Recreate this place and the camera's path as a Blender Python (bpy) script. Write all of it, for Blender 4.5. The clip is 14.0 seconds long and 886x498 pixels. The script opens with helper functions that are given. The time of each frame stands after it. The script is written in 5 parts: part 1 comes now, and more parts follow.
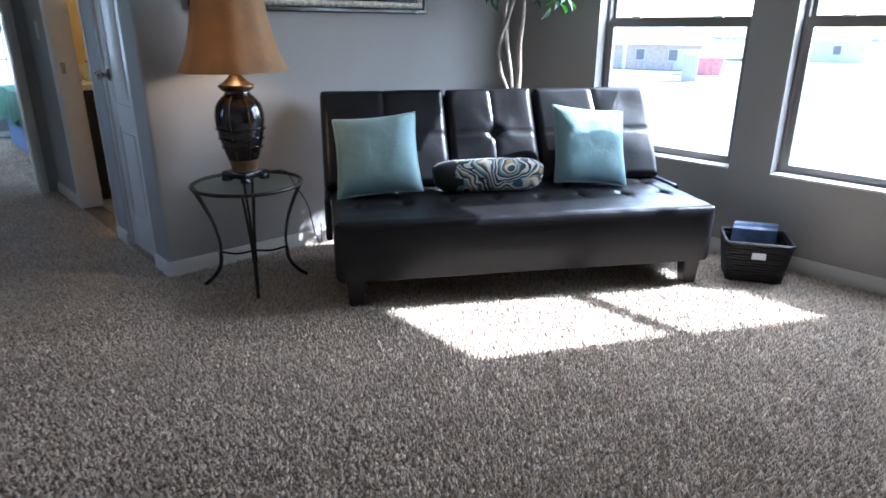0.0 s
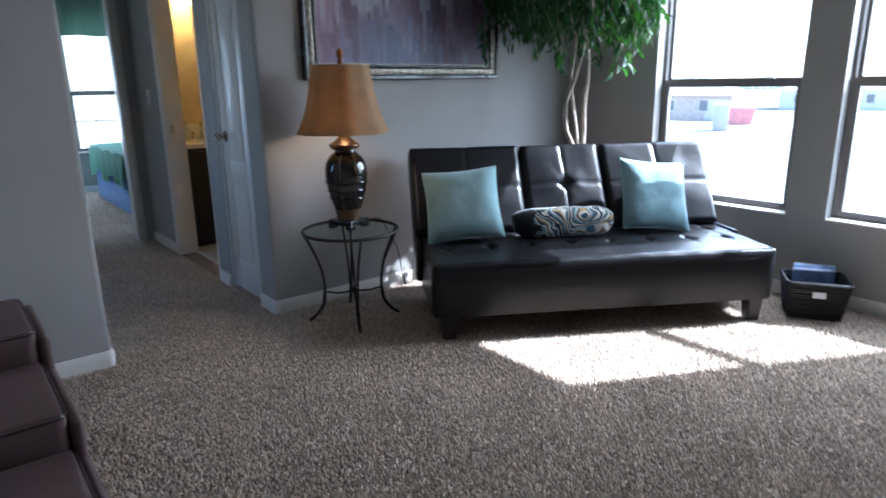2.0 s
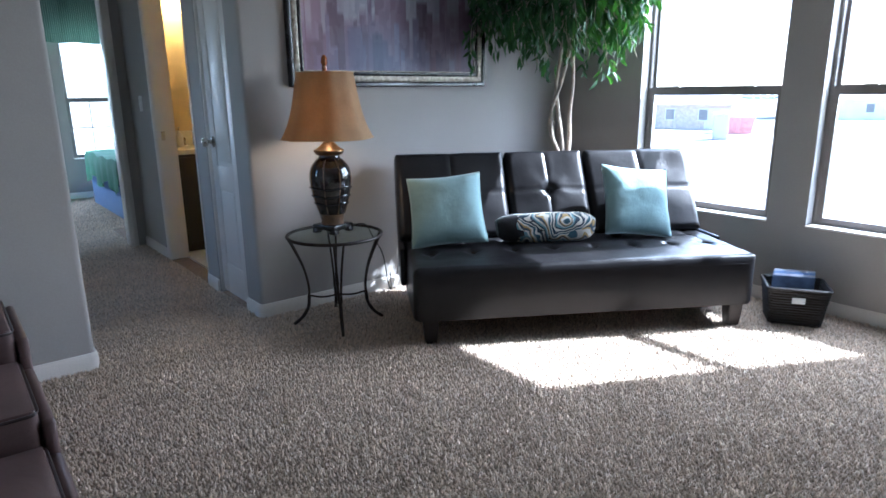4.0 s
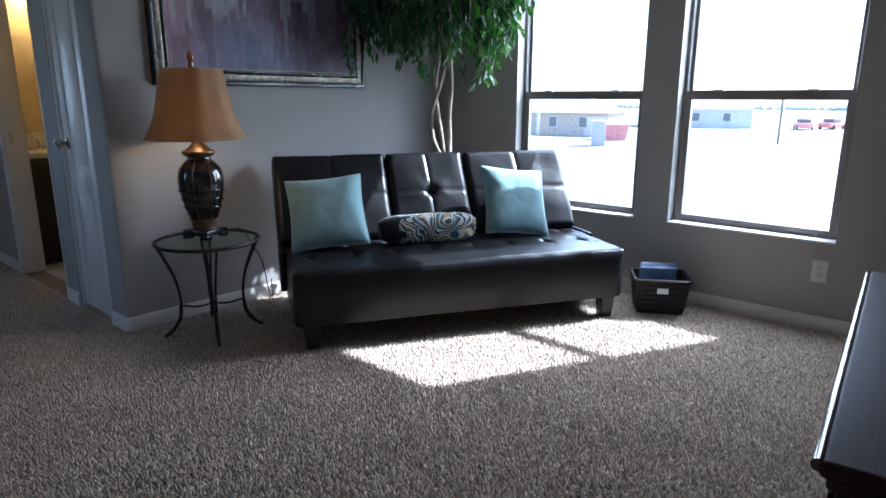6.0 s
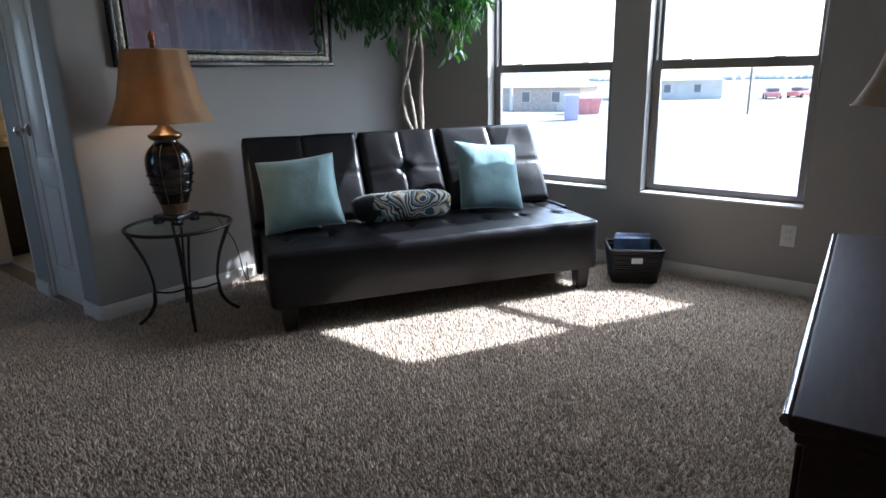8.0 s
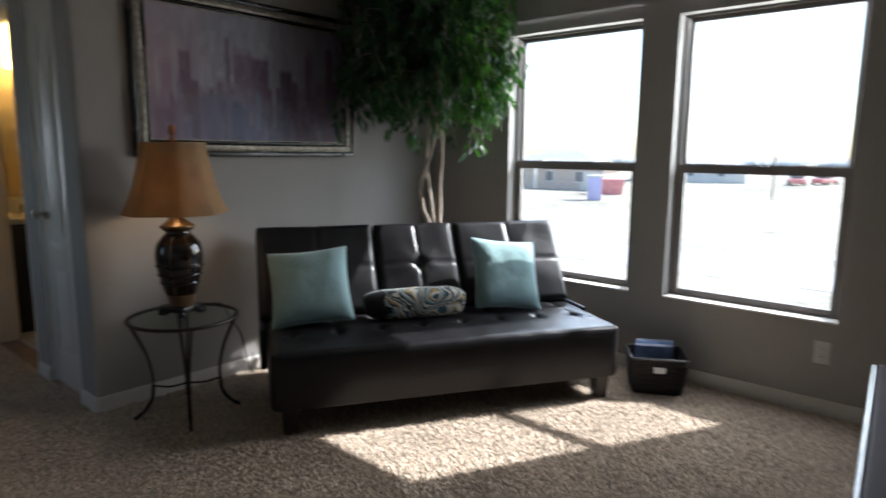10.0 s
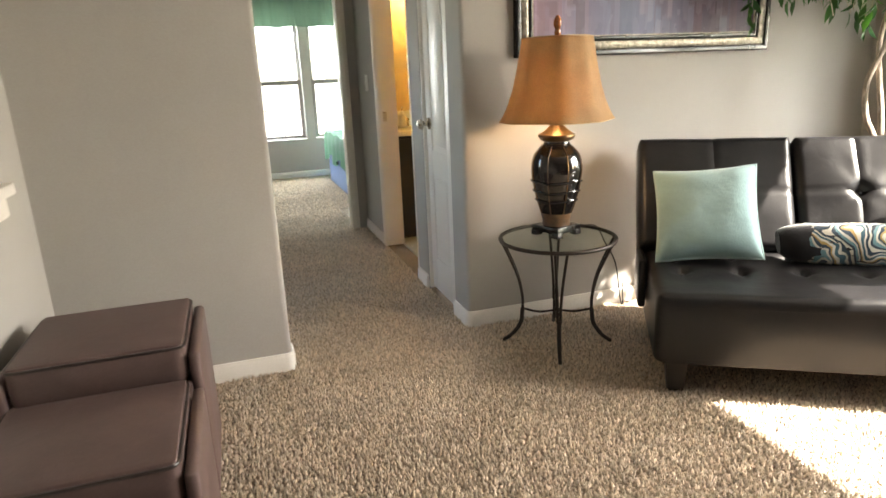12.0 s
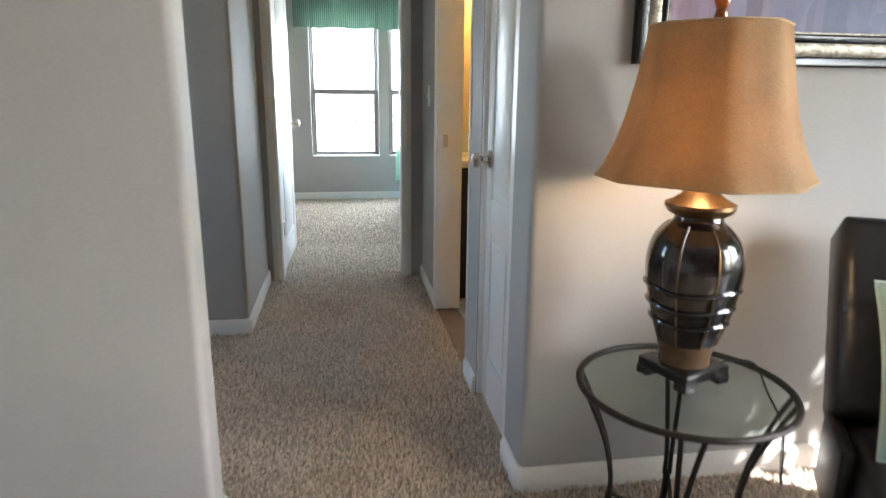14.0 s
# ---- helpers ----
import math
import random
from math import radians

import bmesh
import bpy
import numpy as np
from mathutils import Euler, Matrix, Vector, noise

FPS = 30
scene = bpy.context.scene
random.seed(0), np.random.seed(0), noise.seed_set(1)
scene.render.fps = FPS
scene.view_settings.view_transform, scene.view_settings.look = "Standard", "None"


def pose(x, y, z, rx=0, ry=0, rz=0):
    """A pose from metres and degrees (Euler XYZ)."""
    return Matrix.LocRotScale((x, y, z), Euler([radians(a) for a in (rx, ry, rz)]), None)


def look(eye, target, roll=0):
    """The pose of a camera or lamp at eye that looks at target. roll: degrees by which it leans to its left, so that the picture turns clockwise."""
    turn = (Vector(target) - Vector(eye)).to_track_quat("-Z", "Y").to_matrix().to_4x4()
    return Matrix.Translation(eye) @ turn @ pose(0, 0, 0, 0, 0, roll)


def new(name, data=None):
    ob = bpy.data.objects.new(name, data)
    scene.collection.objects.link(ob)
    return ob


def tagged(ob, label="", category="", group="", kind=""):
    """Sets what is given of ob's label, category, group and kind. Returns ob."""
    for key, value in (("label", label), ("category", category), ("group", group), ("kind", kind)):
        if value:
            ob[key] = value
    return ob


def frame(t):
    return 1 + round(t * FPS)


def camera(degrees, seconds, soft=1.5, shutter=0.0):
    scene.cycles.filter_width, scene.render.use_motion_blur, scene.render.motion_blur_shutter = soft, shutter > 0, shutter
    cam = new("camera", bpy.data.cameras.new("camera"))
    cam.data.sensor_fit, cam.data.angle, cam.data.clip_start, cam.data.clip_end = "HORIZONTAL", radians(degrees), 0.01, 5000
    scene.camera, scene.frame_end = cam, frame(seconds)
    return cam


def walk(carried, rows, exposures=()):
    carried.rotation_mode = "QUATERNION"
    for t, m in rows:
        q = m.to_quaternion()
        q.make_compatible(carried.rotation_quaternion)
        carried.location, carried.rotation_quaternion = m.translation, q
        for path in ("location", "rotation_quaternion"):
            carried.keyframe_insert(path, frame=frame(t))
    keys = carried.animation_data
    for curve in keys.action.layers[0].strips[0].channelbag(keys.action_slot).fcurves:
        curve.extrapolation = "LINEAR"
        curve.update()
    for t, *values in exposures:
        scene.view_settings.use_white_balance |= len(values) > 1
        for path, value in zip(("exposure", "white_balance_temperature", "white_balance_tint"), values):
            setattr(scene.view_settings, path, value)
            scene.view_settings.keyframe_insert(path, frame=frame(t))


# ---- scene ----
cam = camera(70.4, 14.0, shutter=0.4)
PATH = [
    (0, (-0.928, -0.132, 1.169), (0.328, 1.275, 0.505), 0.1),
    (0.5, (-1.026, -0.195, 1.178), (0.172, 1.262, 0.512), -1.2),
    (1, (-1.164, -0.198, 1.19), (0.092, 1.221, 0.552), -2.3),
    (1.5, (-1.282, -0.195, 1.218), (-0.011, 1.233, 0.628), -2.2),
    (2, (-1.346, -0.194, 1.225), (-0.13, 1.31, 0.713), -0.8),
    (2.2, (-1.37, -0.167, 1.229), (-0.208, 1.378, 0.716), -0.1),
    (4.3, (-1.279, -0.313, 1.208), (-0.029, 1.174, 0.731), -0.9),
    (4.5, (-1.267, -0.331, 1.197), (0.07, 1.083, 0.735), -0.5),
    (5, (-1.237, -0.344, 1.194), (0.225, 0.933, 0.712), 0.0),
    (5.5, (-1.242, -0.338, 1.173), (0.234, 0.92, 0.682), -1.0),
    (6, (-1.239, -0.317, 1.186), (0.222, 0.965, 0.717), 0.1),
    (6.5, (-1.236, -0.308, 1.192), (0.17, 1.033, 0.721), -1.5),
    (7, (-1.239, -0.31, 1.192), (0.185, 0.995, 0.673), -1.6),
    (7.5, (-1.248, -0.323, 1.178), (0.214, 0.926, 0.626), -1.7),
    (7.7, (-1.242, -0.329, 1.169), (0.234, 0.903, 0.617), -1.7),
    (9.8, (-1.145, -0.249, 1.284), (0.43, 0.937, 0.941), 0.3),
    (10, (-1.101, -0.266, 1.288), (0.388, 1.032, 0.979), 0.5),
    (10.5, (-1.061, -0.189, 1.256), (0.146, 1.364, 0.891), 0.4),
    (11, (-1.023, -0.094, 1.228), (-0.175, 1.66, 0.777), 1.3),
    (11.5, (-0.999, 0.011, 1.201), (-0.451, 1.866, 0.691), 0.9),
    (12, (-0.991, 0.256, 1.192), (-0.396, 2.088, 0.655), -2.4),
    (12.5, (-0.89, 0.492, 1.179), (-0.188, 2.278, 0.616), -1.6),
    (13, (-0.741, 0.741, 1.184), (-0.299, 2.611, 0.629), 0.5),
    (13.5, (-0.636, 1.004, 1.165), (-0.287, 2.903, 0.642), 0.3),
    (14, (-0.507, 1.324, 1.17), (-0.194, 3.239, 0.685), 0.6),
]
EXPOSURES = [(0.0, 2.75, 4950, 10), (2.0, 2.65, 4950, 10), (4.4, 3.0, 4950, 10), (5.0, 2.52, 4900, 10), (7.0, 2.2, 4900, 10), (7.6, 2.12, 5050, 10), (9.8, 1.7, 5800, 10), (10.2, 1.8, 5900, 10),
             (11.0, 3.3, 7100, 10), (12.0, 3.98, 7150, 10), (12.5, 3.92, 6300, 10), (13.0, 3.95, 6200, 10), (14.0, 3.95, 5950, 10)]
walk(cam, [(t, look(eye, target, roll)) for t, eye, target, roll in PATH], EXPOSURES)
SUN, SKY, LAMP, SCONCE, DAYLIGHT = 3.45, 0.15, 0.34, 0.32, 9.0

# ---- world and sun ----
SUN_DIR = Vector((1.0, -0.53, 1.007)).normalized()
world = bpy.data.worlds.new("world")
scene.world = world
world.use_nodes = True
wn = world.node_tree.nodes
sky = wn.new("ShaderNodeTexSky")
sky.sky_type = "NISHITA"
sky.sun_disc = False
sky.sun_elevation = math.asin(SUN_DIR.z)
sky.sun_rotation = math.atan2(SUN_DIR.x, SUN_DIR.y)
sky.air_density, sky.dust_density, sky.ozone_density = 1.0, 1.5, 1.0
wn["Background"].inputs["Strength"].default_value = SKY
world.node_tree.links.new(sky.outputs[0], wn["Background"].inputs["Color"])

sun_data = bpy.data.lights.new("sun", "SUN")
sun_data.energy, sun_data.angle, sun_data.color = SUN, radians(0.55), (1.0, 0.95, 0.88)
sun = new("sun", sun_data)
sun.matrix_world = look(SUN_DIR * 30, (0, 0, 0))


# ---- materials ----
def mat(name, color, rough=0.6, metal=0.0, vary=0.1, scale=12.0, fine=0.06, fscale=180.0, bump=0.15, bscale=250.0,
        dist=0.002, wear=0.1, spec=0.5, coat=0.0, island=0.0, stretch=(1, 1, 1)):
    m = bpy.data.materials.new(name)
    m.use_nodes = True
    t = m.node_tree
    n, l = t.nodes, t.links
    p = n["Principled BSDF"]
    co = n.new("ShaderNodeTexCoord")
    mp = n.new("ShaderNodeMapping")
    mp.inputs["Scale"].default_value = stretch
    l.new(co.outputs["Object"], mp.inputs["Vector"])

    def noise_at(s, detail):
        q = n.new("ShaderNodeTexNoise")
        q.inputs["Scale"].default_value, q.inputs["Detail"].default_value = s, detail
        l.new(mp.outputs[0], q.inputs["Vector"])
        return q.outputs["Fac"]

    big, small = noise_at(scale, 4), noise_at(fscale, 2)

    def spread(fac, amount):
        r = n.new("ShaderNodeMapRange")
        r.inputs[1].default_value, r.inputs[2].default_value = 0.3, 0.7
        r.inputs[3].default_value, r.inputs[4].default_value = 1 - amount, 1 + amount
        l.new(fac, r.inputs[0])
        return r.outputs[0]

    mul = n.new("ShaderNodeMath")
    mul.operation = "MULTIPLY"
    l.new(spread(big, vary), mul.inputs[0])
    l.new(spread(small, fine), mul.inputs[1])
    out = mul.outputs[0]
    if island:
        g = n.new("ShaderNodeNewGeometry")
        r = n.new("ShaderNodeMapRange")
        r.inputs[3].default_value, r.inputs[4].default_value = 1 - island, 1 + island
        l.new(g.outputs["Random Per Island"], r.inputs[0])
        k = n.new("ShaderNodeMath")
        k.operation = "MULTIPLY"
        l.new(out, k.inputs[0])
        l.new(r.outputs[0], k.inputs[1])
        out = k.outputs[0]
    vm = n.new("ShaderNodeVectorMath")
    vm.operation = "SCALE"
    vm.inputs[0].default_value = color
    l.new(out, vm.inputs["Scale"])
    l.new(vm.outputs[0], p.inputs["Base Color"])
    rr = n.new("ShaderNodeMapRange")
    rr.inputs[3].default_value, rr.inputs[4].default_value = max(rough - wear, 0.02), min(rough + wear, 1)
    l.new(big, rr.inputs[0])
    l.new(rr.outputs[0], p.inputs["Roughness"])
    p.inputs["Metallic"].default_value = metal
    p.inputs["Specular IOR Level"].default_value = spec
    p.inputs["Coat Weight"].default_value = coat
    if bump:
        b = n.new("ShaderNodeBump")
        b.inputs["Strength"].default_value, b.inputs["Distance"].default_value = bump, dist
        l.new(noise_at(bscale, 3), b.inputs["Height"])
        l.new(b.outputs[0], p.inputs["Normal"])
    return m


def tree_of(m):
    t = m.node_tree
    return t.nodes, t.links, t.nodes["Principled BSDF"]


def ramp(n, stops):
    r = n.new("ShaderNodeValToRGB")
    e = r.color_ramp.elements
    while len(e) < len(stops):
        e.new(0.5)
    for el, (pos, c) in zip(e, stops):
        el.position, el.color = pos, (*c, 1)
    return r


def leather(name, color, rough, crease=0.35, spec=0.5):
    """Grained leather: cells of fine grain over broad soft creases."""
    m = mat(name, color, rough=rough, vary=0.18, scale=7, bump=0, wear=0.08, spec=spec)
    n, l, p = tree_of(m)
    co = n.new("ShaderNodeTexCoord")
    v = n.new("ShaderNodeTexVoronoi")
    v.feature = "DISTANCE_TO_EDGE"
    v.inputs["Scale"].default_value = 260
    z = n.new("ShaderNodeTexNoise")
    z.inputs["Scale"].default_value, z.inputs["Detail"].default_value, z.inputs["Distortion"].default_value = 16, 4, 1.2
    for q in (v, z):
        l.new(co.outputs["Object"], q.inputs["Vector"])
    b1, b2 = n.new("ShaderNodeBump"), n.new("ShaderNodeBump")
    b1.inputs["Strength"].default_value, b1.inputs["Distance"].default_value = crease, 0.012
    b2.inputs["Strength"].default_value, b2.inputs["Distance"].default_value = 0.25, 0.001
    l.new(z.outputs["Fac"], b1.inputs["Height"])
    l.new(v.outputs["Distance"], b2.inputs["Height"])
    l.new(b1.outputs[0], b2.inputs["Normal"])
    l.new(b2.outputs[0], p.inputs["Normal"])
    return m


def woven(name, color, scale=900.0, rough=0.85):
    """Cloth with crossing threads and soft wrinkles."""
    m = mat(name, color, rough=rough, vary=0.07, scale=9, fine=0.1, fscale=420, bump=0, spec=0.2)
    n, l, p = tree_of(m)
    p.inputs["Sheen Weight"].default_value = 0.25
    co = n.new("ShaderNodeTexCoord")
    last = None
    for axis, s in (("X", scale), ("Y", scale)):
        w = n.new("ShaderNodeTexWave")
        w.bands_direction = axis
        w.inputs["Scale"].default_value, w.inputs["Distortion"].default_value = s / 6.28, 0.6
        l.new(co.outputs["Object"], w.inputs["Vector"])
        b = n.new("ShaderNodeBump")
        b.inputs["Strength"].default_value, b.inputs["Distance"].default_value = 0.25, 0.0006
        l.new(w.outputs["Fac"], b.inputs["Height"])
        if last:
            l.new(last.outputs[0], b.inputs["Normal"])
        last = b
    z = n.new("ShaderNodeTexNoise")
    z.inputs["Scale"].default_value, z.inputs["Detail"].default_value = 14, 3
    l.new(co.outputs["Object"], z.inputs["Vector"])
    b = n.new("ShaderNodeBump")
    b.inputs["Strength"].default_value, b.inputs["Distance"].default_value = 0.35, 0.015
    l.new(z.outputs["Fac"], b.inputs["Height"])
    l.new(last.outputs[0], b.inputs["Normal"])
    l.new(b.outputs[0], p.inputs["Normal"])
    return m


def swirled(name):
    """Printed cloth with curling bands of blue, cream, ochre and black."""
    m = woven(name, (0.5, 0.5, 0.45))
    n, l, p = tree_of(m)
    co = n.new("ShaderNodeTexCoord")
    v = n.new("ShaderNodeTexVoronoi")
    v.inputs["Scale"].default_value = 3.4
    z = n.new("ShaderNodeTexNoise")
    z.inputs["Scale"].default_value = 6
    mix = n.new("ShaderNodeMix")
    mix.data_type = "VECTOR"
    mix.inputs["Factor"].default_value = 0.2
    l.new(co.outputs["Object"], z.inputs["Vector"])
    l.new(co.outputs["Object"], mix.inputs[4])
    l.new(z.outputs["Color"], mix.inputs[5])
    l.new(mix.outputs[1], v.inputs["Vector"])
    k = n.new("ShaderNodeMath")
    k.operation = "MULTIPLY"
    k.inputs[1].default_value = 3.6
    l.new(v.outputs["Distance"], k.inputs[0])
    fr = n.new("ShaderNodeMath")
    fr.operation = "FRACT"
    l.new(k.outputs[0], fr.inputs[0])
    r = ramp(n, [(0.0, (0.55, 0.53, 0.44)), (0.12, (0.02, 0.04, 0.06)), (0.24, (0.58, 0.56, 0.48)), (0.32, (0.04, 0.1, 0.13)),
                 (0.44, (0.6, 0.58, 0.5)), (0.55, (0.36, 0.25, 0.09)), (0.62, (0.03, 0.05, 0.07)), (0.70, (0.56, 0.54, 0.46)), (0.78, (0.14, 0.26, 0.29)), (0.9, (0.03, 0.05, 0.07))])
    r.color_ramp.interpolation = "CONSTANT"
    l.new(fr.outputs[0], r.inputs[0])
    l.new(r.outputs[0], p.inputs["Base Color"])
    return m


def painted_city(name):
    """Abstract city on canvas: upright strokes of mauve, plum and grey over a pale blue middle."""
    m = mat(name, (0.3, 0.3, 0.35), rough=0.55, bump=0.3, bscale=160, dist=0.002)
    n, l, p = tree_of(m)
    co = n.new("ShaderNodeTexCoord")
    sep = n.new("ShaderNodeSeparateXYZ")
    l.new(co.outputs["Object"], sep.inputs[0])

    def strokes(sx, sz, snap):
        mp = n.new("ShaderNodeMapping")
        mp.inputs["Scale"].default_value = (sx, 1, sz)
        l.new(co.outputs["Object"], mp.inputs[0])
        v = n.new("ShaderNodeTexVoronoi")
        v.distance = "CHEBYCHEV"
        v.inputs["Scale"].default_value = 1
        v.inputs["Randomness"].default_value = snap
        l.new(mp.outputs[0], v.inputs["Vector"])
        s = n.new("ShaderNodeSeparateColor")
        l.new(v.outputs["Color"], s.inputs[0])
        return s.outputs[0]

    def towers(sx, shift, low_h, high_h, soft):
        """1 inside upright blocks of uneven height, 0 above them, and the random value of each block."""
        mp = n.new("ShaderNodeMapping")
        mp.inputs["Location"].default_value = (shift, 0, 0)
        mp.inputs["Scale"].default_value = (sx, 0, 0)
        l.new(co.outputs["Object"], mp.inputs[0])
        v = n.new("ShaderNodeTexVoronoi")
        v.inputs["Scale"].default_value, v.inputs["Randomness"].default_value = 1, 0.85
        l.new(mp.outputs[0], v.inputs["Vector"])
        c = n.new("ShaderNodeSeparateColor")
        l.new(v.outputs["Color"], c.inputs[0])
        h = n.new("ShaderNodeMapRange")
        h.inputs[3].default_value, h.inputs[4].default_value = low_h, high_h
        l.new(c.outputs[0], h.inputs[0])
        d = n.new("ShaderNodeMath")
        d.operation = "SUBTRACT"
        l.new(h.outputs[0], d.inputs[0])
        l.new(sep.outputs["Z"], d.inputs[1])
        r = n.new("ShaderNodeMapRange")
        r.inputs[1].default_value, r.inputs[2].default_value = -soft, soft
        l.new(d.outputs[0], r.inputs[0])
        return r.outputs[0], c.outputs[1]

    def blend(fac, first, second):
        q = n.new("ShaderNodeMix")
        q.data_type = "RGBA"
        for socket, value in ((q.inputs["Factor"], fac), (q.inputs[6], first), (q.inputs[7], second)):
            if isinstance(value, tuple):
                socket.default_value = (*value, 1)
            elif isinstance(value, float):
                socket.default_value = value
            else:
                l.new(value, socket)
        return q.outputs[2]

    a, b = strokes(22, 6, 0.9), strokes(32, 12, 0.9)
    fine = ramp(n, [(0.0, (0.07, 0.055, 0.09)), (0.5, (0.2, 0.16, 0.22)), (1.0, (0.38, 0.35, 0.42))])
    l.new(b, fine.inputs[0])
    grey = ramp(n, [(0.0, (0.33, 0.34, 0.40)), (1.0, (0.44, 0.44, 0.50))])
    l.new(a, grey.inputs[0])
    m1, v1 = towers(7.0, 0.3, -0.16, 0.26, 0.03)
    m2, v2 = towers(13.0, 5.2, -0.30, 0.27, 0.015)
    m3, v3 = towers(15.0, 9.7, -0.36, 0.0, 0.012)
    far = ramp(n, [(0.0, (0.19, 0.13, 0.19)), (1.0, (0.28, 0.22, 0.28))])
    near = ramp(n, [(0.0, (0.05, 0.03, 0.055)), (0.6, (0.13, 0.075, 0.12)), (1.0, (0.22, 0.18, 0.27))])
    low_c = ramp(n, [(0.0, (0.04, 0.035, 0.07)), (0.6, (0.12, 0.1, 0.18)), (1.0, (0.2, 0.22, 0.33))])
    l.new(v1, far.inputs[0])
    l.new(v2, near.inputs[0])
    l.new(v3, low_c.inputs[0])
    tone = blend(m1, grey.outputs[0], far.outputs[0])
    tone = blend(m2, tone, near.outputs[0])
    tone = blend(m3, tone, low_c.outputs[0])
    tone = blend(0.24, tone, fine.outputs[0])
    for x0, x1, most, shade in ((0.0, 0.42, 0.62, (0.055, 0.03, 0.045)), (-0.22, -0.6, 0.45, (0.42, 0.27, 0.34))):
        side = n.new("ShaderNodeMapRange")
        side.inputs[1].default_value, side.inputs[2].default_value, side.inputs[4].default_value = x0, x1, most
        l.new(sep.outputs["X"], side.inputs[0])
        tone = blend(side.outputs[0], tone, shade)
    low = n.new("ShaderNodeVectorMath")
    low.operation = "LENGTH"
    mp = n.new("ShaderNodeMapping")
    mp.inputs["Location"].default_value = (0.3, 0, 1.1)
    mp.inputs["Scale"].default_value = (2.6, 0, 4.2)
    l.new(co.outputs["Object"], mp.inputs[0])
    l.new(mp.outputs[0], low.inputs[0])
    hz = n.new("ShaderNodeMapRange")
    hz.inputs[1].default_value, hz.inputs[2].default_value, hz.inputs[3].default_value, hz.inputs[4].default_value = 0.2, 1.0, 0.5, 0.0
    l.new(low.outputs["Value"], hz.inputs[0])
    l.new(blend(hz.outputs[0], tone, (0.2, 0.25, 0.38)), p.inputs["Base Color"])
    return m


def clear_glass(name, gloss=0.06, tint=(0.97, 0.985, 0.98)):
    m = bpy.data.materials.new(name)
    m.use_nodes = True
    n, l = m.node_tree.nodes, m.node_tree.links
    n.remove(n["Principled BSDF"])
    a, b, mix = n.new("ShaderNodeBsdfTransparent"), n.new("ShaderNodeBsdfGlossy"), n.new("ShaderNodeMixShader")
    mix.inputs[0].default_value = gloss
    a.inputs[0].default_value = (*tint, 1)
    b.inputs["Roughness"].default_value = 0.02
    l.new(a.outputs[0], mix.inputs[1])
    l.new(b.outputs[0], mix.inputs[2])
    l.new(mix.outputs[0], n["Material Output"].inputs[0])
    return m


def glow(name, color, strength):
    m = bpy.data.materials.new(name)
    m.use_nodes = True
    p = m.node_tree.nodes["Principled BSDF"]
    p.inputs["Base Color"].default_value = (0.8, 0.7, 0.5, 1)
    p.inputs["Emission Color"].default_value = (*color, 1)
    p.inputs["Emission Strength"].default_value = strength
    return m


def thin_cloth(name, color, through_color, share=0.4):
    """Lampshade cloth that lets part of the bulb's light through."""
    m = mat(name, color, rough=0.75, vary=0.1, scale=10, fine=0.12, fscale=260, bump=0.3, bscale=300, dist=0.001, spec=0.25)
    n, l, p = tree_of(m)
    t, mix = n.new("ShaderNodeBsdfTranslucent"), n.new("ShaderNodeMixShader")
    t.inputs[0].default_value = (*through_color, 1)
    mix.inputs[0].default_value = share
    l.new(p.outputs[0], mix.inputs[1])
    l.new(t.outputs[0], mix.inputs[2])
    l.new(mix.outputs[0], n["Material Output"].inputs[0])
    return m


def leaf_mat(name, color, through_color):
    m = thin_cloth(name, color, through_color, 0.22)
    n, l, p = tree_of(m)
    p.inputs["Roughness"].default_value = 0.4
    g, r = n.new("ShaderNodeNewGeometry"), None
    r = ramp(n, [(0.0, tuple(c * 0.55 for c in color)), (0.6, color), (1.0, tuple(c * 1.6 for c in color))])
    l.new(g.outputs["Random Per Island"], r.inputs[0])
    l.new(r.outputs[0], p.inputs["Base Color"])
    for k in list(p.inputs["Roughness"].links):
        l.remove(k)
    p.inputs["Roughness"].default_value = 0.38
    return m


def striped(name, axis, scale, colors):
    m = woven(name, colors[0])
    n, l, p = tree_of(m)
    co = n.new("ShaderNodeTexCoord")
    w = n.new("ShaderNodeTexWave")
    w.bands_direction = axis
    w.inputs["Scale"].default_value, w.inputs["Distortion"].default_value = scale, 0.4
    w.inputs["Detail"].default_value, w.inputs["Detail Scale"].default_value = 2, 3
    l.new(co.outputs["Object"], w.inputs["Vector"])
    r = ramp(n, [(0.15, colors[0]), (0.4, colors[1]), (0.62, colors[2]), (0.9, colors[3])])
    l.new(w.outputs["Fac"], r.inputs[0])
    l.new(r.outputs[0], p.inputs["Base Color"])
    return m


PAINT = mat("wall_paint", (0.375, 0.357, 0.33), rough=0.7, vary=0.03, scale=3, fine=0.03, bump=0.25, bscale=130, dist=0.0018, wear=0.08, spec=0.35)
CEILING_PAINT = mat("ceiling_paint", (0.6, 0.59, 0.57), rough=0.9, vary=0.03, bump=0.5, bscale=90, dist=0.003)
BATH_PAINT = mat("bath_paint", (0.66, 0.53, 0.30), rough=0.7, vary=0.04, bump=0.2, bscale=130)
TRIM = mat("trim_paint", (0.74, 0.705, 0.65), rough=0.42, vary=0.03, scale=5, bump=0.08, bscale=60, wear=0.06)
DOOR_PAINT = mat("door_paint", (0.74, 0.705, 0.65), rough=0.42, vary=0.02, scale=3, bump=0.02, bscale=60, wear=0.04)
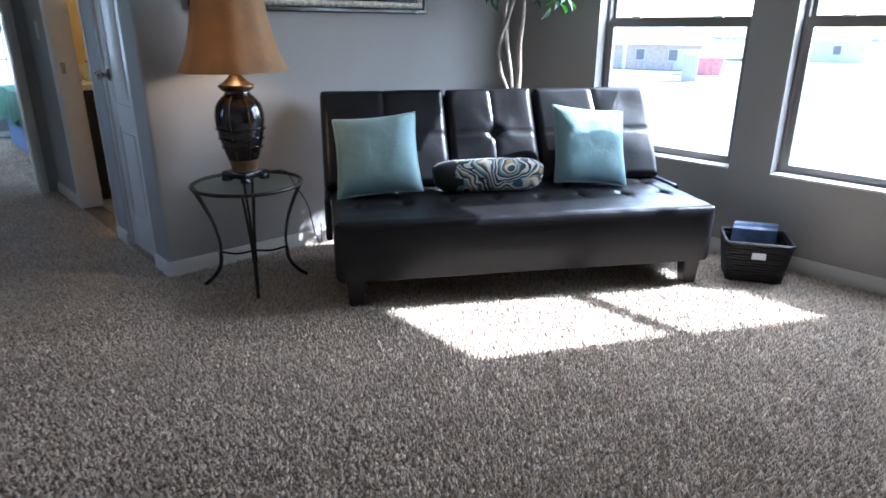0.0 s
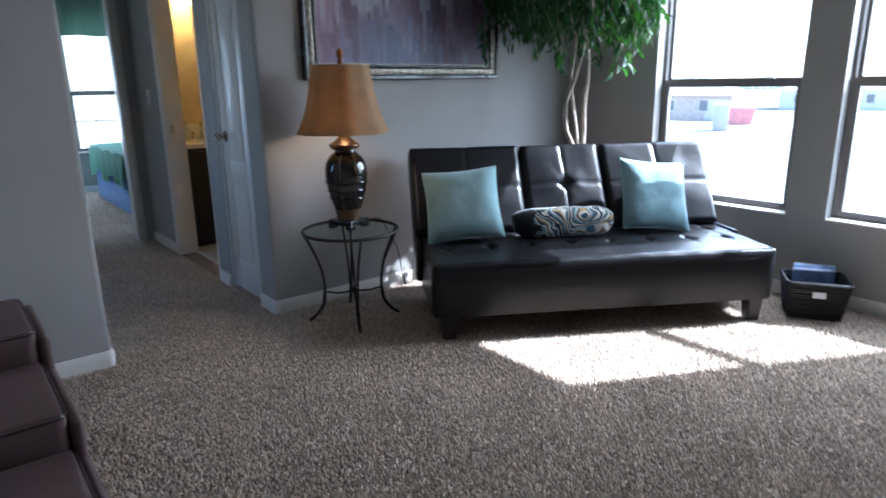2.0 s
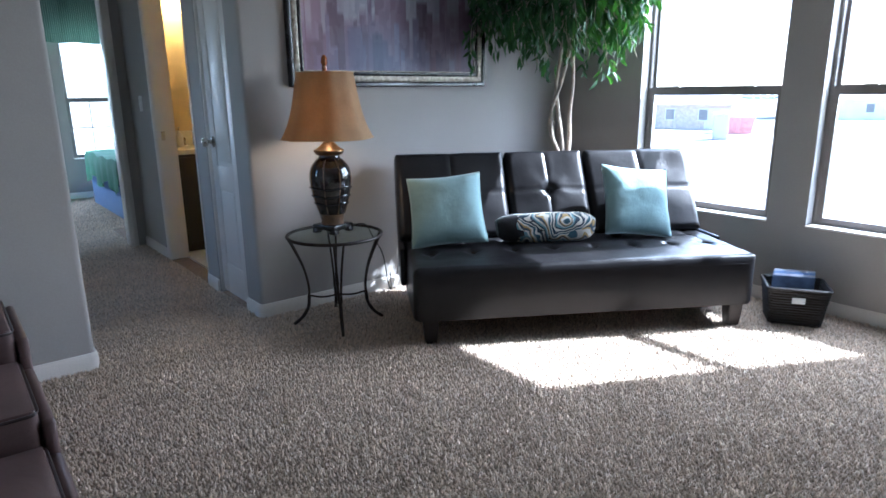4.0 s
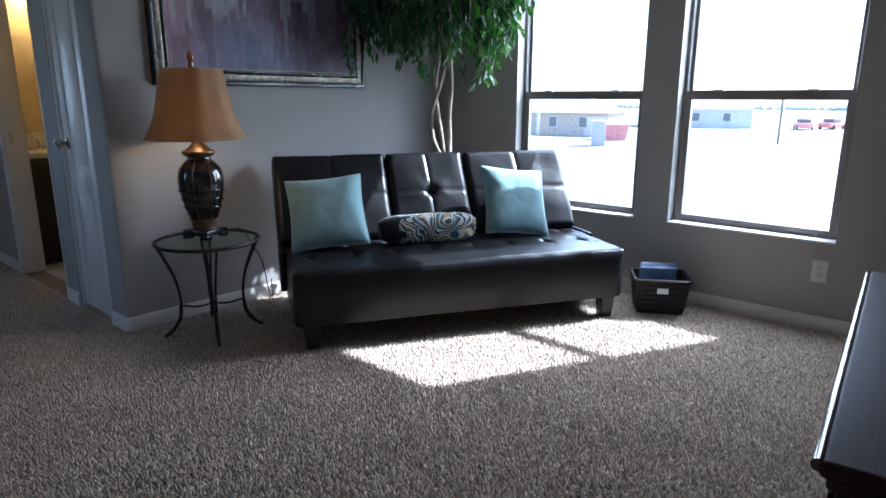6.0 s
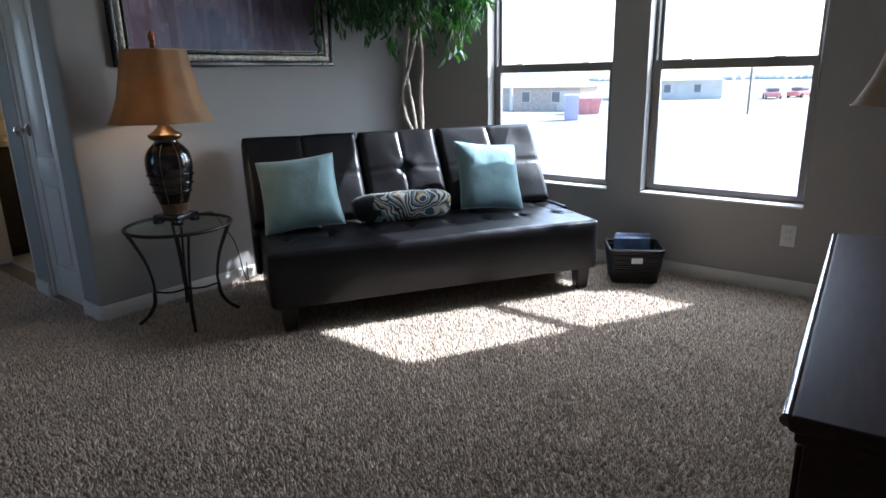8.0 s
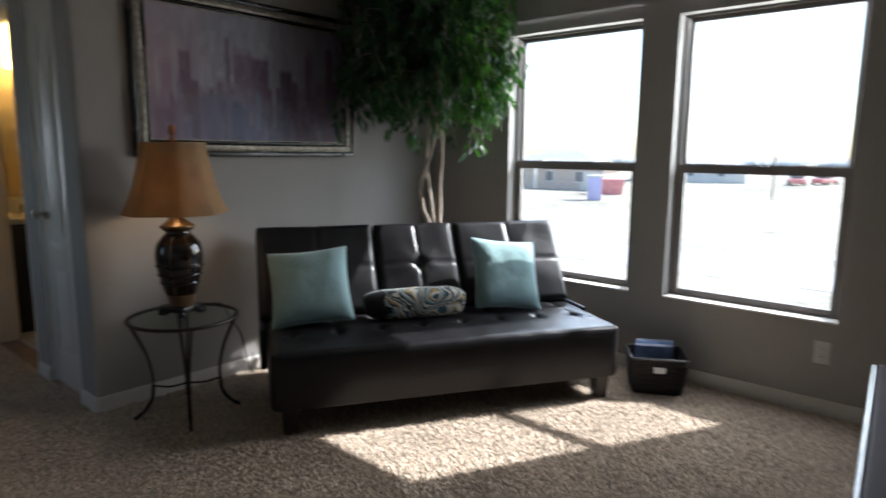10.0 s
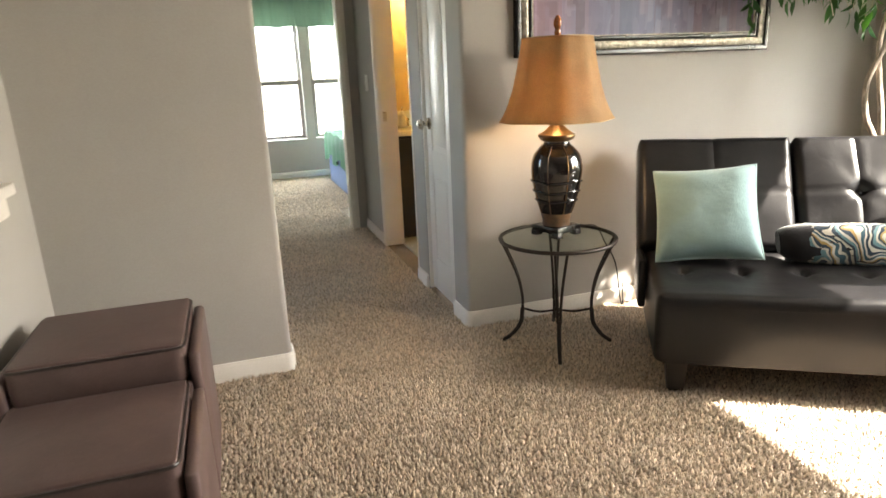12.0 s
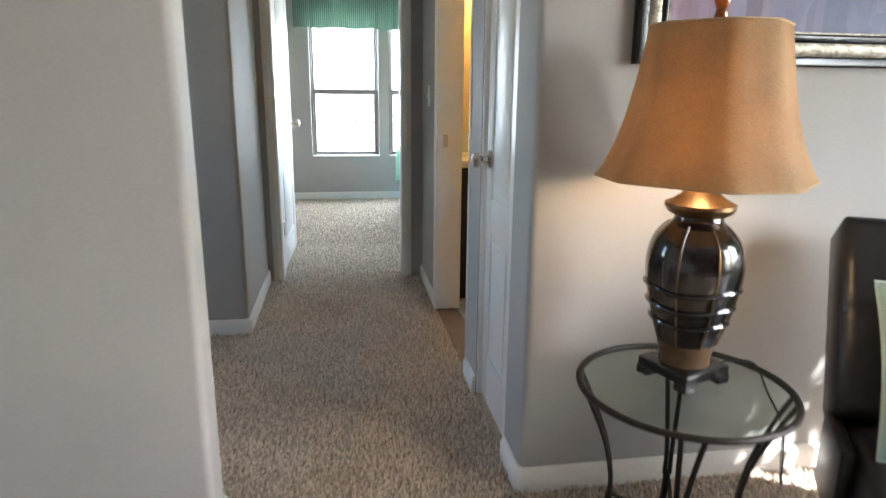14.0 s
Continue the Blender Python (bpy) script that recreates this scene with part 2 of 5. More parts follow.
CARPET = mat("carpet_pile", (0.555, 0.452, 0.345), rough=0.95, vary=0.1, scale=3.5, fine=0.14, fscale=70, bump=0, spec=0.1, island=0.3)
CARPET.node_tree.nodes["Principled BSDF"].inputs["Sheen Weight"].default_value = 0.4
CARPET_BACK = mat("carpet_base", (0.30, 0.235, 0.18), rough=1.0, vary=0.2, scale=60, fine=0.4, fscale=160, bump=0.8, bscale=120, dist=0.01, spec=0.1)
LEATHER = leather("dark_leather", (0.0108, 0.0103, 0.0112), 0.31, 0.10, 0.32)
BROWN_LEATHER = leather("brown_leather", (0.105, 0.068, 0.062), 0.45, 0.08, 0.35)
PIPING = leather("piping", (0.03, 0.02, 0.018), 0.4)
DARK_WOOD = mat("dark_wood", (0.034, 0.016, 0.013), rough=0.55, vary=0.4, scale=9, fine=0.15, fscale=60, bump=0.1, bscale=80, stretch=(0.12, 1, 1), spec=0.1)
POLISHED = mat("polished_edge", (0.05, 0.025, 0.02), rough=0.16, vary=0.3, scale=9, bump=0.05, coat=0.5)
BLACK_WOOD = mat("black_wood", (0.016, 0.012, 0.011), rough=0.4, vary=0.3, scale=8, bump=0.1, bscale=70, stretch=(1, 1, 0.15))
IRON = mat("dark_iron", (0.035, 0.028, 0.024), rough=0.5, metal=0.7, vary=0.3, scale=40, bump=0.3, bscale=180)
GLASS = clear_glass("window_glass", 0.035)
TABLE_GLASS = clear_glass("table_glass", 0.07, (0.9, 0.95, 0.93))
WINDOW_VINYL = mat("window_frame_bronze", (0.19, 0.172, 0.158), rough=0.45, vary=0.06, bump=0.05)
TEAL = woven("pillow_cloth", (0.27, 0.405, 0.41))
TEAL_CORD = woven("pillow_cord", (0.36, 0.49, 0.49))
SWIRL = swirled("swirl_print")
BLACK_CLOTH = woven("black_cloth", (0.015, 0.015, 0.018))
VASE = mat("vase_glaze", (0.012, 0.009, 0.008), rough=0.16, vary=0.6, scale=9, bump=0.1, bscale=40, dist=0.004, coat=0.5)
VASE_BROWN = mat("vase_brown", (0.10, 0.055, 0.025), rough=0.3, vary=0.5, scale=18, bump=0.25, bscale=50, dist=0.004)
BRONZE = mat("aged_bronze", (0.15, 0.085, 0.035), rough=0.35, metal=0.75, vary=0.4, scale=25, bump=0.15, bscale=90)
SHADE = thin_cloth("shade_cloth", (0.42, 0.29, 0.16), (0.36, 0.24, 0.13), 0.0005)
AMBER = mat("amber_glass", (0.30, 0.09, 0.02), rough=0.12, vary=0.5, scale=40, bump=0.1, coat=0.6)
BULB = glow("bulb", (1.0, 0.62, 0.3), 3.0)
SILVER = mat("worn_silver", (0.31, 0.28, 0.23), rough=0.42, metal=0.6, vary=0.45, scale=45, fine=0.3, fscale=120, bump=0.8, bscale=70, dist=0.004)
BLACK_GLOSS = mat("black_lacquer", (0.012, 0.01, 0.01), rough=0.25, vary=0.3, bump=0.1, bscale=60)
CITY = painted_city("city_canvas")
BARK = mat("pale_bark", (0.42, 0.35, 0.28), rough=0.8, vary=0.35, scale=30, fine=0.3, fscale=90, bump=0.7, bscale=70, dist=0.003, stretch=(1, 1, 0.3))
LEAF = leaf_mat("fig_leaf", (0.022, 0.062, 0.026), (0.08, 0.24, 0.02))
WICKER = mat("black_wicker", (0.007, 0.006, 0.006), rough=0.55, vary=0.4, scale=60, bump=0.3, bscale=200)
LABEL = mat("paper_label", (0.62, 0.66, 0.7), rough=0.8, bump=0.05)
PAPER = mat("paper_edges", (0.6, 0.6, 0.6), rough=0.85, vary=0.08, scale=6, fine=0.2, fscale=300, bump=0.2, stretch=(1, 1, 20))
COVER_BLUE = mat("magazine_cover", (0.10, 0.16, 0.30), rough=0.35, vary=0.7, scale=9, bump=0.05)
COVER_GREY = mat("grey_cover", (0.4, 0.43, 0.5), rough=0.35, vary=0.3, scale=9, bump=0.05)
PLASTIC_WHITE = mat("white_plastic", (0.7, 0.69, 0.66), rough=0.4, vary=0.03, bump=0.03)
NICKEL = mat("satin_nickel", (0.55, 0.5, 0.43), rough=0.28, metal=1.0, vary=0.1, bump=0.05)
BLUE_SKIRT = woven("blue_skirt", (0.04, 0.14, 0.38))
GREEN_SPREAD = woven("green_spread", (0.10, 0.34, 0.2))
DARK_GREEN = woven("dark_green_cloth", (0.02, 0.06, 0.03))
VALANCE = striped("valance_stripe", "X", 15.0, [(0.06, 0.11, 0.085), (0.17, 0.25, 0.2), (0.04, 0.065, 0.06), (0.21, 0.27, 0.21)])
COUNTER = mat("cultured_marble", (0.75, 0.72, 0.62), rough=0.25, vary=0.06, scale=8, bump=0.02)
SCONCE_GLASS = glow("sconce_glass", (1.0, 0.66, 0.22), 2.5)
RUBBER = mat("cord_rubber", (0.02, 0.018, 0.016), rough=0.6, bump=0.05)
DIRT = mat("dry_ground", (0.36, 0.33, 0.26), rough=1.0, vary=0.3, scale=0.12, fine=0.25, fscale=1.3, bump=0.4, bscale=3, dist=0.1, spec=0.1)
ROAD = mat("pale_concrete", (0.42, 0.41, 0.39), rough=0.9, vary=0.1, scale=0.5, bump=0.2, bscale=6)
# Outdoor brick, shingle, purple, red and pane colours are paled for glare haze.
BRICK = mat("hazed_brick", (0.5, 0.41, 0.34), rough=0.9, vary=0.2, scale=3, bump=0.3, bscale=8)
ROOFING = mat("hazed_shingle", (0.42, 0.41, 0.4), rough=0.9, vary=0.2, scale=2, bump=0.3, bscale=6)
SIDING = mat("pale_siding", (0.6, 0.57, 0.52), rough=0.8, vary=0.08, scale=1, bump=0.1)
PURPLE = mat("hazed_purple_plastic", (0.46, 0.42, 0.62), rough=0.5, vary=0.1)
RED = mat("hazed_red_paint", (0.66, 0.26, 0.24), rough=0.5, vary=0.2, scale=3)
POLE_WOOD = mat("weathered_pole", (0.2, 0.17, 0.14), rough=0.9, vary=0.2)
HAZED_PANE = mat("hazed_pane", (0.2, 0.195, 0.19), rough=0.5, bump=0, spec=0.2)
# Tree green paled to grey: distance haze put into the colour.
HAZED_TREES = mat("hazed_far_trees", (0.42, 0.42, 0.4), rough=1.0, vary=0.3, scale=0.05)


# ---- building blocks ----
def finish(bm, name, material, smooth=True):
    bmesh.ops.recalc_face_normals(bm, faces=bm.faces[:])
    me = bpy.data.meshes.new(name)
    bm.to_mesh(me)
    bm.free()
    me.materials.append(material)
    if smooth:
        me.polygons.foreach_set("use_smooth", [True] * len(me.polygons))
        me.set_sharp_from_angle(angle=radians(38))
    return me


def part(name, bm, material, parent, label="", smooth=True):
    ob = new(name, finish(bm, name, material, smooth))
    if parent:
        ob.parent = parent
    return tagged(ob, label)


def thing(name, m, label, category, group="", kind=""):
    ob = new(name)
    ob.empty_display_size = 0.1
    ob.matrix_basis = m
    return tagged(ob, label, category, group, kind)


def structure(name, bm, material, label, category, smooth=True):
    return tagged(part(name, bm, material, None, "", smooth), label, category, "", "structure")


def box(bm, x0, x1, y0, y1, z0, z1, bevel=0.0, seg=2, m=None):
    r = bmesh.ops.create_cube(bm, size=1)
    vs = r["verts"]
    for v in vs:
        v.co = Vector(((x0 + x1) / 2 + v.co.x * (x1 - x0), (y0 + y1) / 2 + v.co.y * (y1 - y0), (z0 + z1) / 2 + v.co.z * (z1 - z0)))
    if bevel:
        es = {e for v in vs for e in v.link_edges}
        vs = bmesh.ops.bevel(bm, geom=list(es), offset=bevel, segments=seg, profile=0.5, affect="EDGES")["verts"]
    if m is not None:
        bmesh.ops.transform(bm, matrix=m, verts=list({v for v in vs}))
    return bm


def boxes(*rows, bevel=0.0):
    bm = bmesh.new()
    for r in rows:
        box(bm, *r, bevel=bevel)
    return bm


def prism(bm, pts, z0, z1):
    """An upright prism over a plan outline."""
    lo = [bm.verts.new((x, y, z0)) for x, y in pts]
    hi = [bm.verts.new((x, y, z1)) for x, y in pts]
    n = len(pts)
    bm.faces.new(lo[::-1])
    bm.faces.new(hi)
    for i in range(n):
        bm.faces.new((lo[i], lo[(i + 1) % n], hi[(i + 1) % n], hi[i]))
    return bm


def rounded(pts, r=0.02, seg=5):
    """Outline with each corner given a third value rounded."""
    out = []
    n = len(pts)
    for i, p in enumerate(pts):
        if len(p) == 2:
            out.append(p)
            continue
        c = Vector(p[:2])
        a, b = (Vector(pts[i - 1][:2]) - c).normalized(), (Vector(pts[(i + 1) % n][:2]) - c).normalized()
        for k in range(seg + 1):
            t = k / seg
            q = c + a * r * (1 - t) ** 2 + b * r * t ** 2
            out.append((q.x, q.y))
    return out


def lathe(bm, profile, n=32, sides=None):
    """Turn (radius, height) pairs about z; sides gives a factor for each of n directions."""
    rings = []
    for r, z in profile:
        rings.append([bm.verts.new((r * math.cos(2 * math.pi * i / n) * (sides[i] if sides else 1),
                                    r * math.sin(2 * math.pi * i / n) * (sides[i] if sides else 1), z)) for i in range(n)])
    for a, b in zip(rings, rings[1:]):
        for i in range(n):
            bm.faces.new((a[i], a[(i + 1) % n], b[(i + 1) % n], b[i]))
    return rings


def capped(bm, profile, n=32, sides=None):
    rings = lathe(bm, profile, n, sides)
    bm.faces.new(rings[0][::-1])
    bm.faces.new(rings[-1])
    return bm


def spline(pts, steps):
    """Points along a smooth curve through pts."""
    pts = [Vector(p) for p in pts]
    ext = [pts[0] * 2 - pts[1]] + pts + [pts[-1] * 2 - pts[-2]]
    out = []
    for i in range(len(pts) - 1):
        p0, p1, p2, p3 = ext[i:i + 4]
        for k in range(steps):
            t = k / steps
            out.append(0.5 * ((2 * p1) + (p2 - p0) * t + (2 * p0 - 5 * p1 + 4 * p2 - p3) * t * t + (3 * p1 - p0 - 3 * p2 + p3) * t ** 3))
    return out + [pts[-1]]


def tube(bm, pts, r, n=8, closed=False):
    """A round bar along pts; r is one radius or one for each point."""
    pts = [Vector(p) for p in pts]
    rs = r if isinstance(r, (list, tuple)) else [r] * len(pts)
    rings, side = [], None
    for i, p in enumerate(pts):
        a = pts[i - 1] if (i or closed) else p
        b = pts[(i + 1) % len(pts)] if (i < len(pts) - 1 or closed) else p
        d = (b - a).normalized()
        if side is None:
            side = d.orthogonal().normalized()
        side = (side - d * side.dot(d)).normalized()
        up = d.cross(side)
        rings.append([bm.verts.new(p + (side * math.cos(2 * math.pi * k / n) + up * math.sin(2 * math.pi * k / n)) * rs[i]) for k in range(n)])
    pairs = list(zip(rings, rings[1:]))
    if closed:
        pairs.append((rings[-1], rings[0]))
    for a, b in pairs:
        for k in range(n):
            bm.faces.new((a[k], a[(k + 1) % n], b[(k + 1) % n], b[k]))
    if not closed:
        bm.faces.new(rings[0][::-1])
        bm.faces.new(rings[-1])
    return bm


def soft_slab(bm, w, d, h, r=0.03, nx=40, ny=24, corner=0.04, puff=0.0, shape=None, m=None):
    """An upholstered slab from (0, 0, 0) to (w, d, h): rounded upper edges, soft top, shape(x, y) lowers the top."""
    def top(x, y):
        e = min(x, w - x, y, d - y)
        z = h + puff * min(1, 4 * x * (w - x) / w ** 2) * min(1, 4 * y * (d - y) / d ** 2)
        if e < r:
            z -= r - math.sqrt(max(r * r - (r - e) ** 2, 0))
        return z - (shape(x, y) if shape else 0)

    def ends(k, n, length):
        t = k / n
        return length * (t - 0.12 * math.sin(2 * math.pi * t) / (2 * math.pi) * 4)

    made = []
    grid = []
    for j in range(ny + 1):
        row = []
        for i in range(nx + 1):
            x, y = ends(i, nx, w), ends(j, ny, d)
            z = top(x, y)
            cx, cy = min(max(x, corner), w - corner), min(max(y, corner), d - corner)
            off = Vector((x - cx, y - cy))
            if off.length > corner:
                off *= corner / off.length
            row.append(bm.verts.new((cx + off.x, cy + off.y, z)))
        grid.append(row)
    for j in range(ny):
        for i in range(nx):
            bm.faces.new((grid[j][i], grid[j][i + 1], grid[j + 1][i + 1], grid[j + 1][i]))
    rim = grid[0][:] + [grid[j][nx] for j in range(1, ny + 1)] + grid[ny][nx - 1::-1] + [grid[j][0] for j in range(ny - 1, 0, -1)]
    prev = rim
    for z in (h * 0.5, 0.012, 0.0):
        inset = 0.006 if z == 0 else 0
        ring = []
        for v in rim:
            c = Vector((w / 2, d / 2))
            q = Vector((v.co.x, v.co.y))
            q += (c - q).normalized() * inset
            ring.append(bm.verts.new((q.x, q.y, z)))
        for i in range(len(rim)):
            k = (i + 1) % len(rim)
            bm.faces.new((prev[i], ring[i], ring[k], prev[k]))
        prev = ring
        made += ring
    bm.faces.new(prev)
    made += [v for row in grid for v in row]
    if m is not None:
        bmesh.ops.transform(bm, matrix=m, verts=made)
    return bm


def pillow_mesh(bm, w, h, thick, n=22, pinch=0.07, seed=0):
    """A stuffed cushion lying in the xz plane, front towards -y."""
    sides = []
    for s in (-1, 1):
        rows = []
        for j in range(n + 1):
            row = []
            for i in range(n + 1):
                a, b = 2 * i / n - 1, 2 * j / n - 1
                a, b = math.sin(a * math.pi / 2), math.sin(b * math.pi / 2)
                full = (max(0, 1 - a ** 4) * max(0, 1 - b ** 4)) ** 0.55
                wob = noise.noise(Vector((a * 2.2 + seed, b * 2.2, s * 3))) * 0.012 * full + noise.noise(Vector((a * 6 + seed, b * 5, s * 7))) * 0.005 * full
                x = a * w / 2 * (1 - pinch * (1 - b * b))
                z = b * h / 2 * (1 - pinch * (1 - a * a))
                row.append(bm.verts.new((x, s * (thick / 2 * full + wob), z)))
            rows.append(row)
        for j in range(n):
            for i in range(n):
                bm.faces.new((rows[j][i], rows[j][i + 1], rows[j + 1][i + 1], rows[j + 1][i]))
        sides.append(rows)
    bmesh.ops.remove_doubles(bm, verts=bm.verts[:], dist=0.0006)
    return bm


def pillow_edge(w, h, pinch=0.07, n=14):
    pts = []
    for a0, b0, a1, b1 in ((-1, -1, 1, -1), (1, -1, 1, 1), (1, 1, -1, 1), (-1, 1, -1, -1)):
        for k in range(n):
            t = k / n
            a, b = a0 + (a1 - a0) * t, b0 + (b1 - b0) * t
            pts.append((a * w / 2 * (1 - pinch * (1 - b * b)), 0, b * h / 2 * (1 - pinch * (1 - a * a))))
    return pts


# ---- structure ----
WX, TOP = 2.42, 2.55          # window wall, ceiling height
W1, W2, WZ = (1.325, 2.222), (0.236, 1.110), (0.460, 2.045)

structure("floor", boxes((-3.2, 2.6, -5.3, 9.0, -0.16, -0.012)), CARPET_BACK, "greige cut-pile carpet backing over the whole floor", "floor", False)
structure("ceiling", boxes((-3.2, 2.7, -5.3, 9.0, TOP, TOP + 0.15)), CEILING_PAINT, "plain white textured ceiling", "ceiling", False)

# window wall with two openings through it
bm = bmesh.new()
for y0, y1, z0, z1 in ((-5.2, W2[0], 0, TOP), (W2[0], W2[1], 0, WZ[0]), (W2[0], W2[1], WZ[1], TOP), (W2[1], W1[0], 0, TOP),
                       (W1[0], W1[1], 0, WZ[0]), (W1[0], W1[1], WZ[1], TOP), (W1[1], 3.12, 0, TOP)):
    box(bm, WX, WX + 0.15, y0, y1, z0 - 0.01, z1)
structure("wall_east", bm, PAINT, "greige painted wall with two tall windows", "wall", False)

bm = prism(bmesh.new(), rounded([(WX, 2.945), (0.0, 2.945, 1), (0.0, 3.13), (0.12, 3.13), (0.12, 3.12), (WX, 3.12)], 0.022), -0.01, TOP)
structure("wall_north", bm, PAINT, "greige painted wall with a rounded outer corner", "wall")

# hall side wall with the closet and bathroom doorways
bm = boxes((0.0, 0.12, 3.585, 3.78, -0.01, TOP), (0.0, 0.12, 4.613, 5.27, -0.01, TOP), (0.0, 0.12, 3.13, 3.585, 2.04, TOP), (0.0, 0.12, 3.78, 4.613, 2.04, TOP))
structure("wall_hall_east", bm, PAINT, "greige hallway wall with a closet door and a bathroom doorway", "wall", False)
bm = prism(bmesh.new(), rounded([(-1.7, 2.82), (-0.857, 2.82, 1), (-0.857, 2.95, 1), (-1.7, 2.95)], 0.022), -0.01, TOP)
structure("wall_stub", bm, PAINT, "greige wall end with rounded corners beside the hallway", "wall")
bm = prism(bmesh.new(), rounded([(-3.1, 4.375), (-0.98, 4.375, 1), (-0.98, 5.27), (-1.1, 5.27), (-1.1, 4.495), (-3.1, 4.495)], 0.022), -0.01, TOP)
structure("wall_hall_west", bm, PAINT, "greige hallway wall with a rounded corner", "wall")
bm = boxes((-2.3, -0.9, 5.27, 5.39, -0.01, TOP), (-0.115, 2.6, 5.27, 5.39, -0.01, TOP), (-0.9, -0.115, 5.27, 5.39, 2.045, TOP))
structure("wall_bedroom_south", bm, PAINT, "greige wall with the bedroom doorway", "wall", False)
structure("wall_closet", boxes((0.12, WX, 3.68, 3.78, -0.01, TOP)), BATH_PAINT, "warm beige painted partition wall of the bathroom", "wall", False)
structure("wall_bath_north", boxes((0.12, WX, 5.24, 5.267, -0.01, TOP)), BATH_PAINT, "warm beige painted bathroom wall", "wall", False)
structure("wall_bath_east", boxes((1.9, 2.0, 3.78, 5.24, -0.01, TOP)), BATH_PAINT, "warm beige painted bathroom side wall", "wall", False)
structure("bath_floor", boxes((0.12, 1.9, 3.78, 5.24, -0.012, 0.004)), COUNTER, "pale vinyl bathroom floor", "floor", False)

# low wall along the stairwell
bm = boxes((-1.82, -1.7, -1.2, 2.47, -0.01, 0.885), (-1.82, -1.7, 2.47, 2.95, -0.01, TOP), (-1.82, -1.7, -5.2, -1.2, -0.01, TOP), (-1.82, -1.7, -1.2, 2.47, 2.25, TOP))
structure("wall_west", bm, PAINT, "greige half wall open to the stairwell", "wall", False)
cap = structure("ledge_cap", box(bmesh.new(), -1.87, -1.64, -1.2, 2.50, 0.887, 0.925, 0.008), TRIM, "white wooden ledge capping the half wall", "ledge")
part("ledge_moulding", box(bmesh.new(), -1.698, -1.662, -1.2, 2.48, 0.82, 0.886, 0.012), TRIM, cap)
# The passage opening is added, out of view, to let light into the hall.
structure("wall_stairwell", boxes((-3.2, -3.1, -5.2, 3.15, -0.01, TOP), (-3.2, -3.1, 4.15, 5.39, -0.01, TOP), (-3.2, -3.1, 3.15, 4.15, -0.01, 0.9), (-3.2, -3.1, 3.15, 4.15, 2.05, TOP), (-3.1, -1.82, 2.82, 2.95, -0.01, TOP)), PAINT, "greige stairwell wall with an added unseen window at the end of the passage", "wall", False)
structure("wall_south", boxes((-3.2, WX + 0.15, -5.35, -5.2, -0.01, TOP)), PAINT, "plain greige end wall", "wall", False)

# bedroom shell
BW1, BW2, BWZ, BY = (-0.810, -0.078), (0.033, 0.765), (0.465, 2.0), 8.42
bm = bmesh.new()
for x0, x1, z0, z1 in ((-2.3, BW1[0], 0, TOP), (BW1[0], BW1[1], 0, BWZ[0]), (BW1[0], BW1[1], BWZ[1], TOP), (BW1[1], BW2[0], 0, TOP),
                       (BW2[0], BW2[1], 0, BWZ[0]), (BW2[0], BW2[1], BWZ[1], TOP), (BW2[1], 2.6, 0, TOP)):
    box(bm, x0, x1, BY, BY + 0.15, z0 - 0.01, z1)
structure("wall_bedroom_north", bm, PAINT, "greige bedroom wall with two windows", "wall", False)
structure("wall_bedroom_west", boxes((-2.3, -2.2, 5.39, BY, -0.01, TOP)), PAINT, "greige bedroom side wall", "wall", False)
# Opening in the side wall is added out of view for extra bedroom light.
structure("wall_bedroom_east", boxes((2.5, 2.6, 5.39, 6.0, -0.01, TOP), (2.5, 2.6, 6.0, 7.15, -0.01, 0.6), (2.5, 2.6, 6.0, 7.15, 2.1, TOP), (2.5, 2.6, 7.15, BY, -0.01, TOP)), PAINT, "greige bedroom side wall with an added unseen window", "wall", False)


def baseboard(name, pts, h=0.070, t=0.014):
    """White skirting along a line of plan points, on the line's right side, following rounded corners."""
    prof = [(0, -0.01), (t, -0.01), (t, h * 0.78), (t * 0.7, h * 0.86), (t * 0.45, h), (0, h)]
    bm = bmesh.new()
    P = [Vector(p) for p in pts]
    rings = []
    for i, p in enumerate(P):
        d1 = (P[i] - P[i - 1]).normalized() if i else (P[1] - P[0]).normalized()
        d2 = (P[i + 1] - P[i]).normalized() if i < len(P) - 1 else d1
        nrm = Vector((d1.y, -d1.x)) + Vector((d2.y, -d2.x))
        nrm = nrm.normalized() / max(0.3, nrm.length / 2)
        rings.append([bm.verts.new((p.x + nrm.x * o, p.y + nrm.y * o, z)) for o, z in prof])
    for a, b in zip(rings, rings[1:]):
        for k in range(len(prof)):
            bm.faces.new((a[k], a[(k + 1) % len(prof)], b[(k + 1) % len(prof)], b[k]))
    for r in (rings[0], rings[-1]):
        bm.faces.new(r)
    return structure(name, bm, TRIM, "white painted wooden baseboard", "baseboard")


def corner_arc(c, r, a0, a1, n=5):
    return [(c[0] + r * math.cos(radians(a0 + (a1 - a0) * k / n)), c[1] + r * math.sin(radians(a0 + (a1 - a0) * k / n))) for k in range(n + 1)]


baseboard("baseboard", [(0.0, 3.128)] + corner_arc((0.022, 2.967), 0.022, 180, 270) + [(WX - 0.001, 2.945)])
baseboard("baseboard", [(WX, 2.945), (WX, -5.2)])
baseboard("baseboard", [(-1.7, 2.82)] + corner_arc((-0.879, 2.842), 0.022, 270, 360) + corner_arc((-0.879, 2.928), 0.022, 0, 90) + [(-1.7, 2.95)])
baseboard("baseboard", [(-3.0, 4.375)] + corner_arc((-1.002, 4.397), 0.022, 270, 360) + [(-0.98, 5.27)])
baseboard("baseboard", [(0.0, 5.27), (0.0, 4.67)])
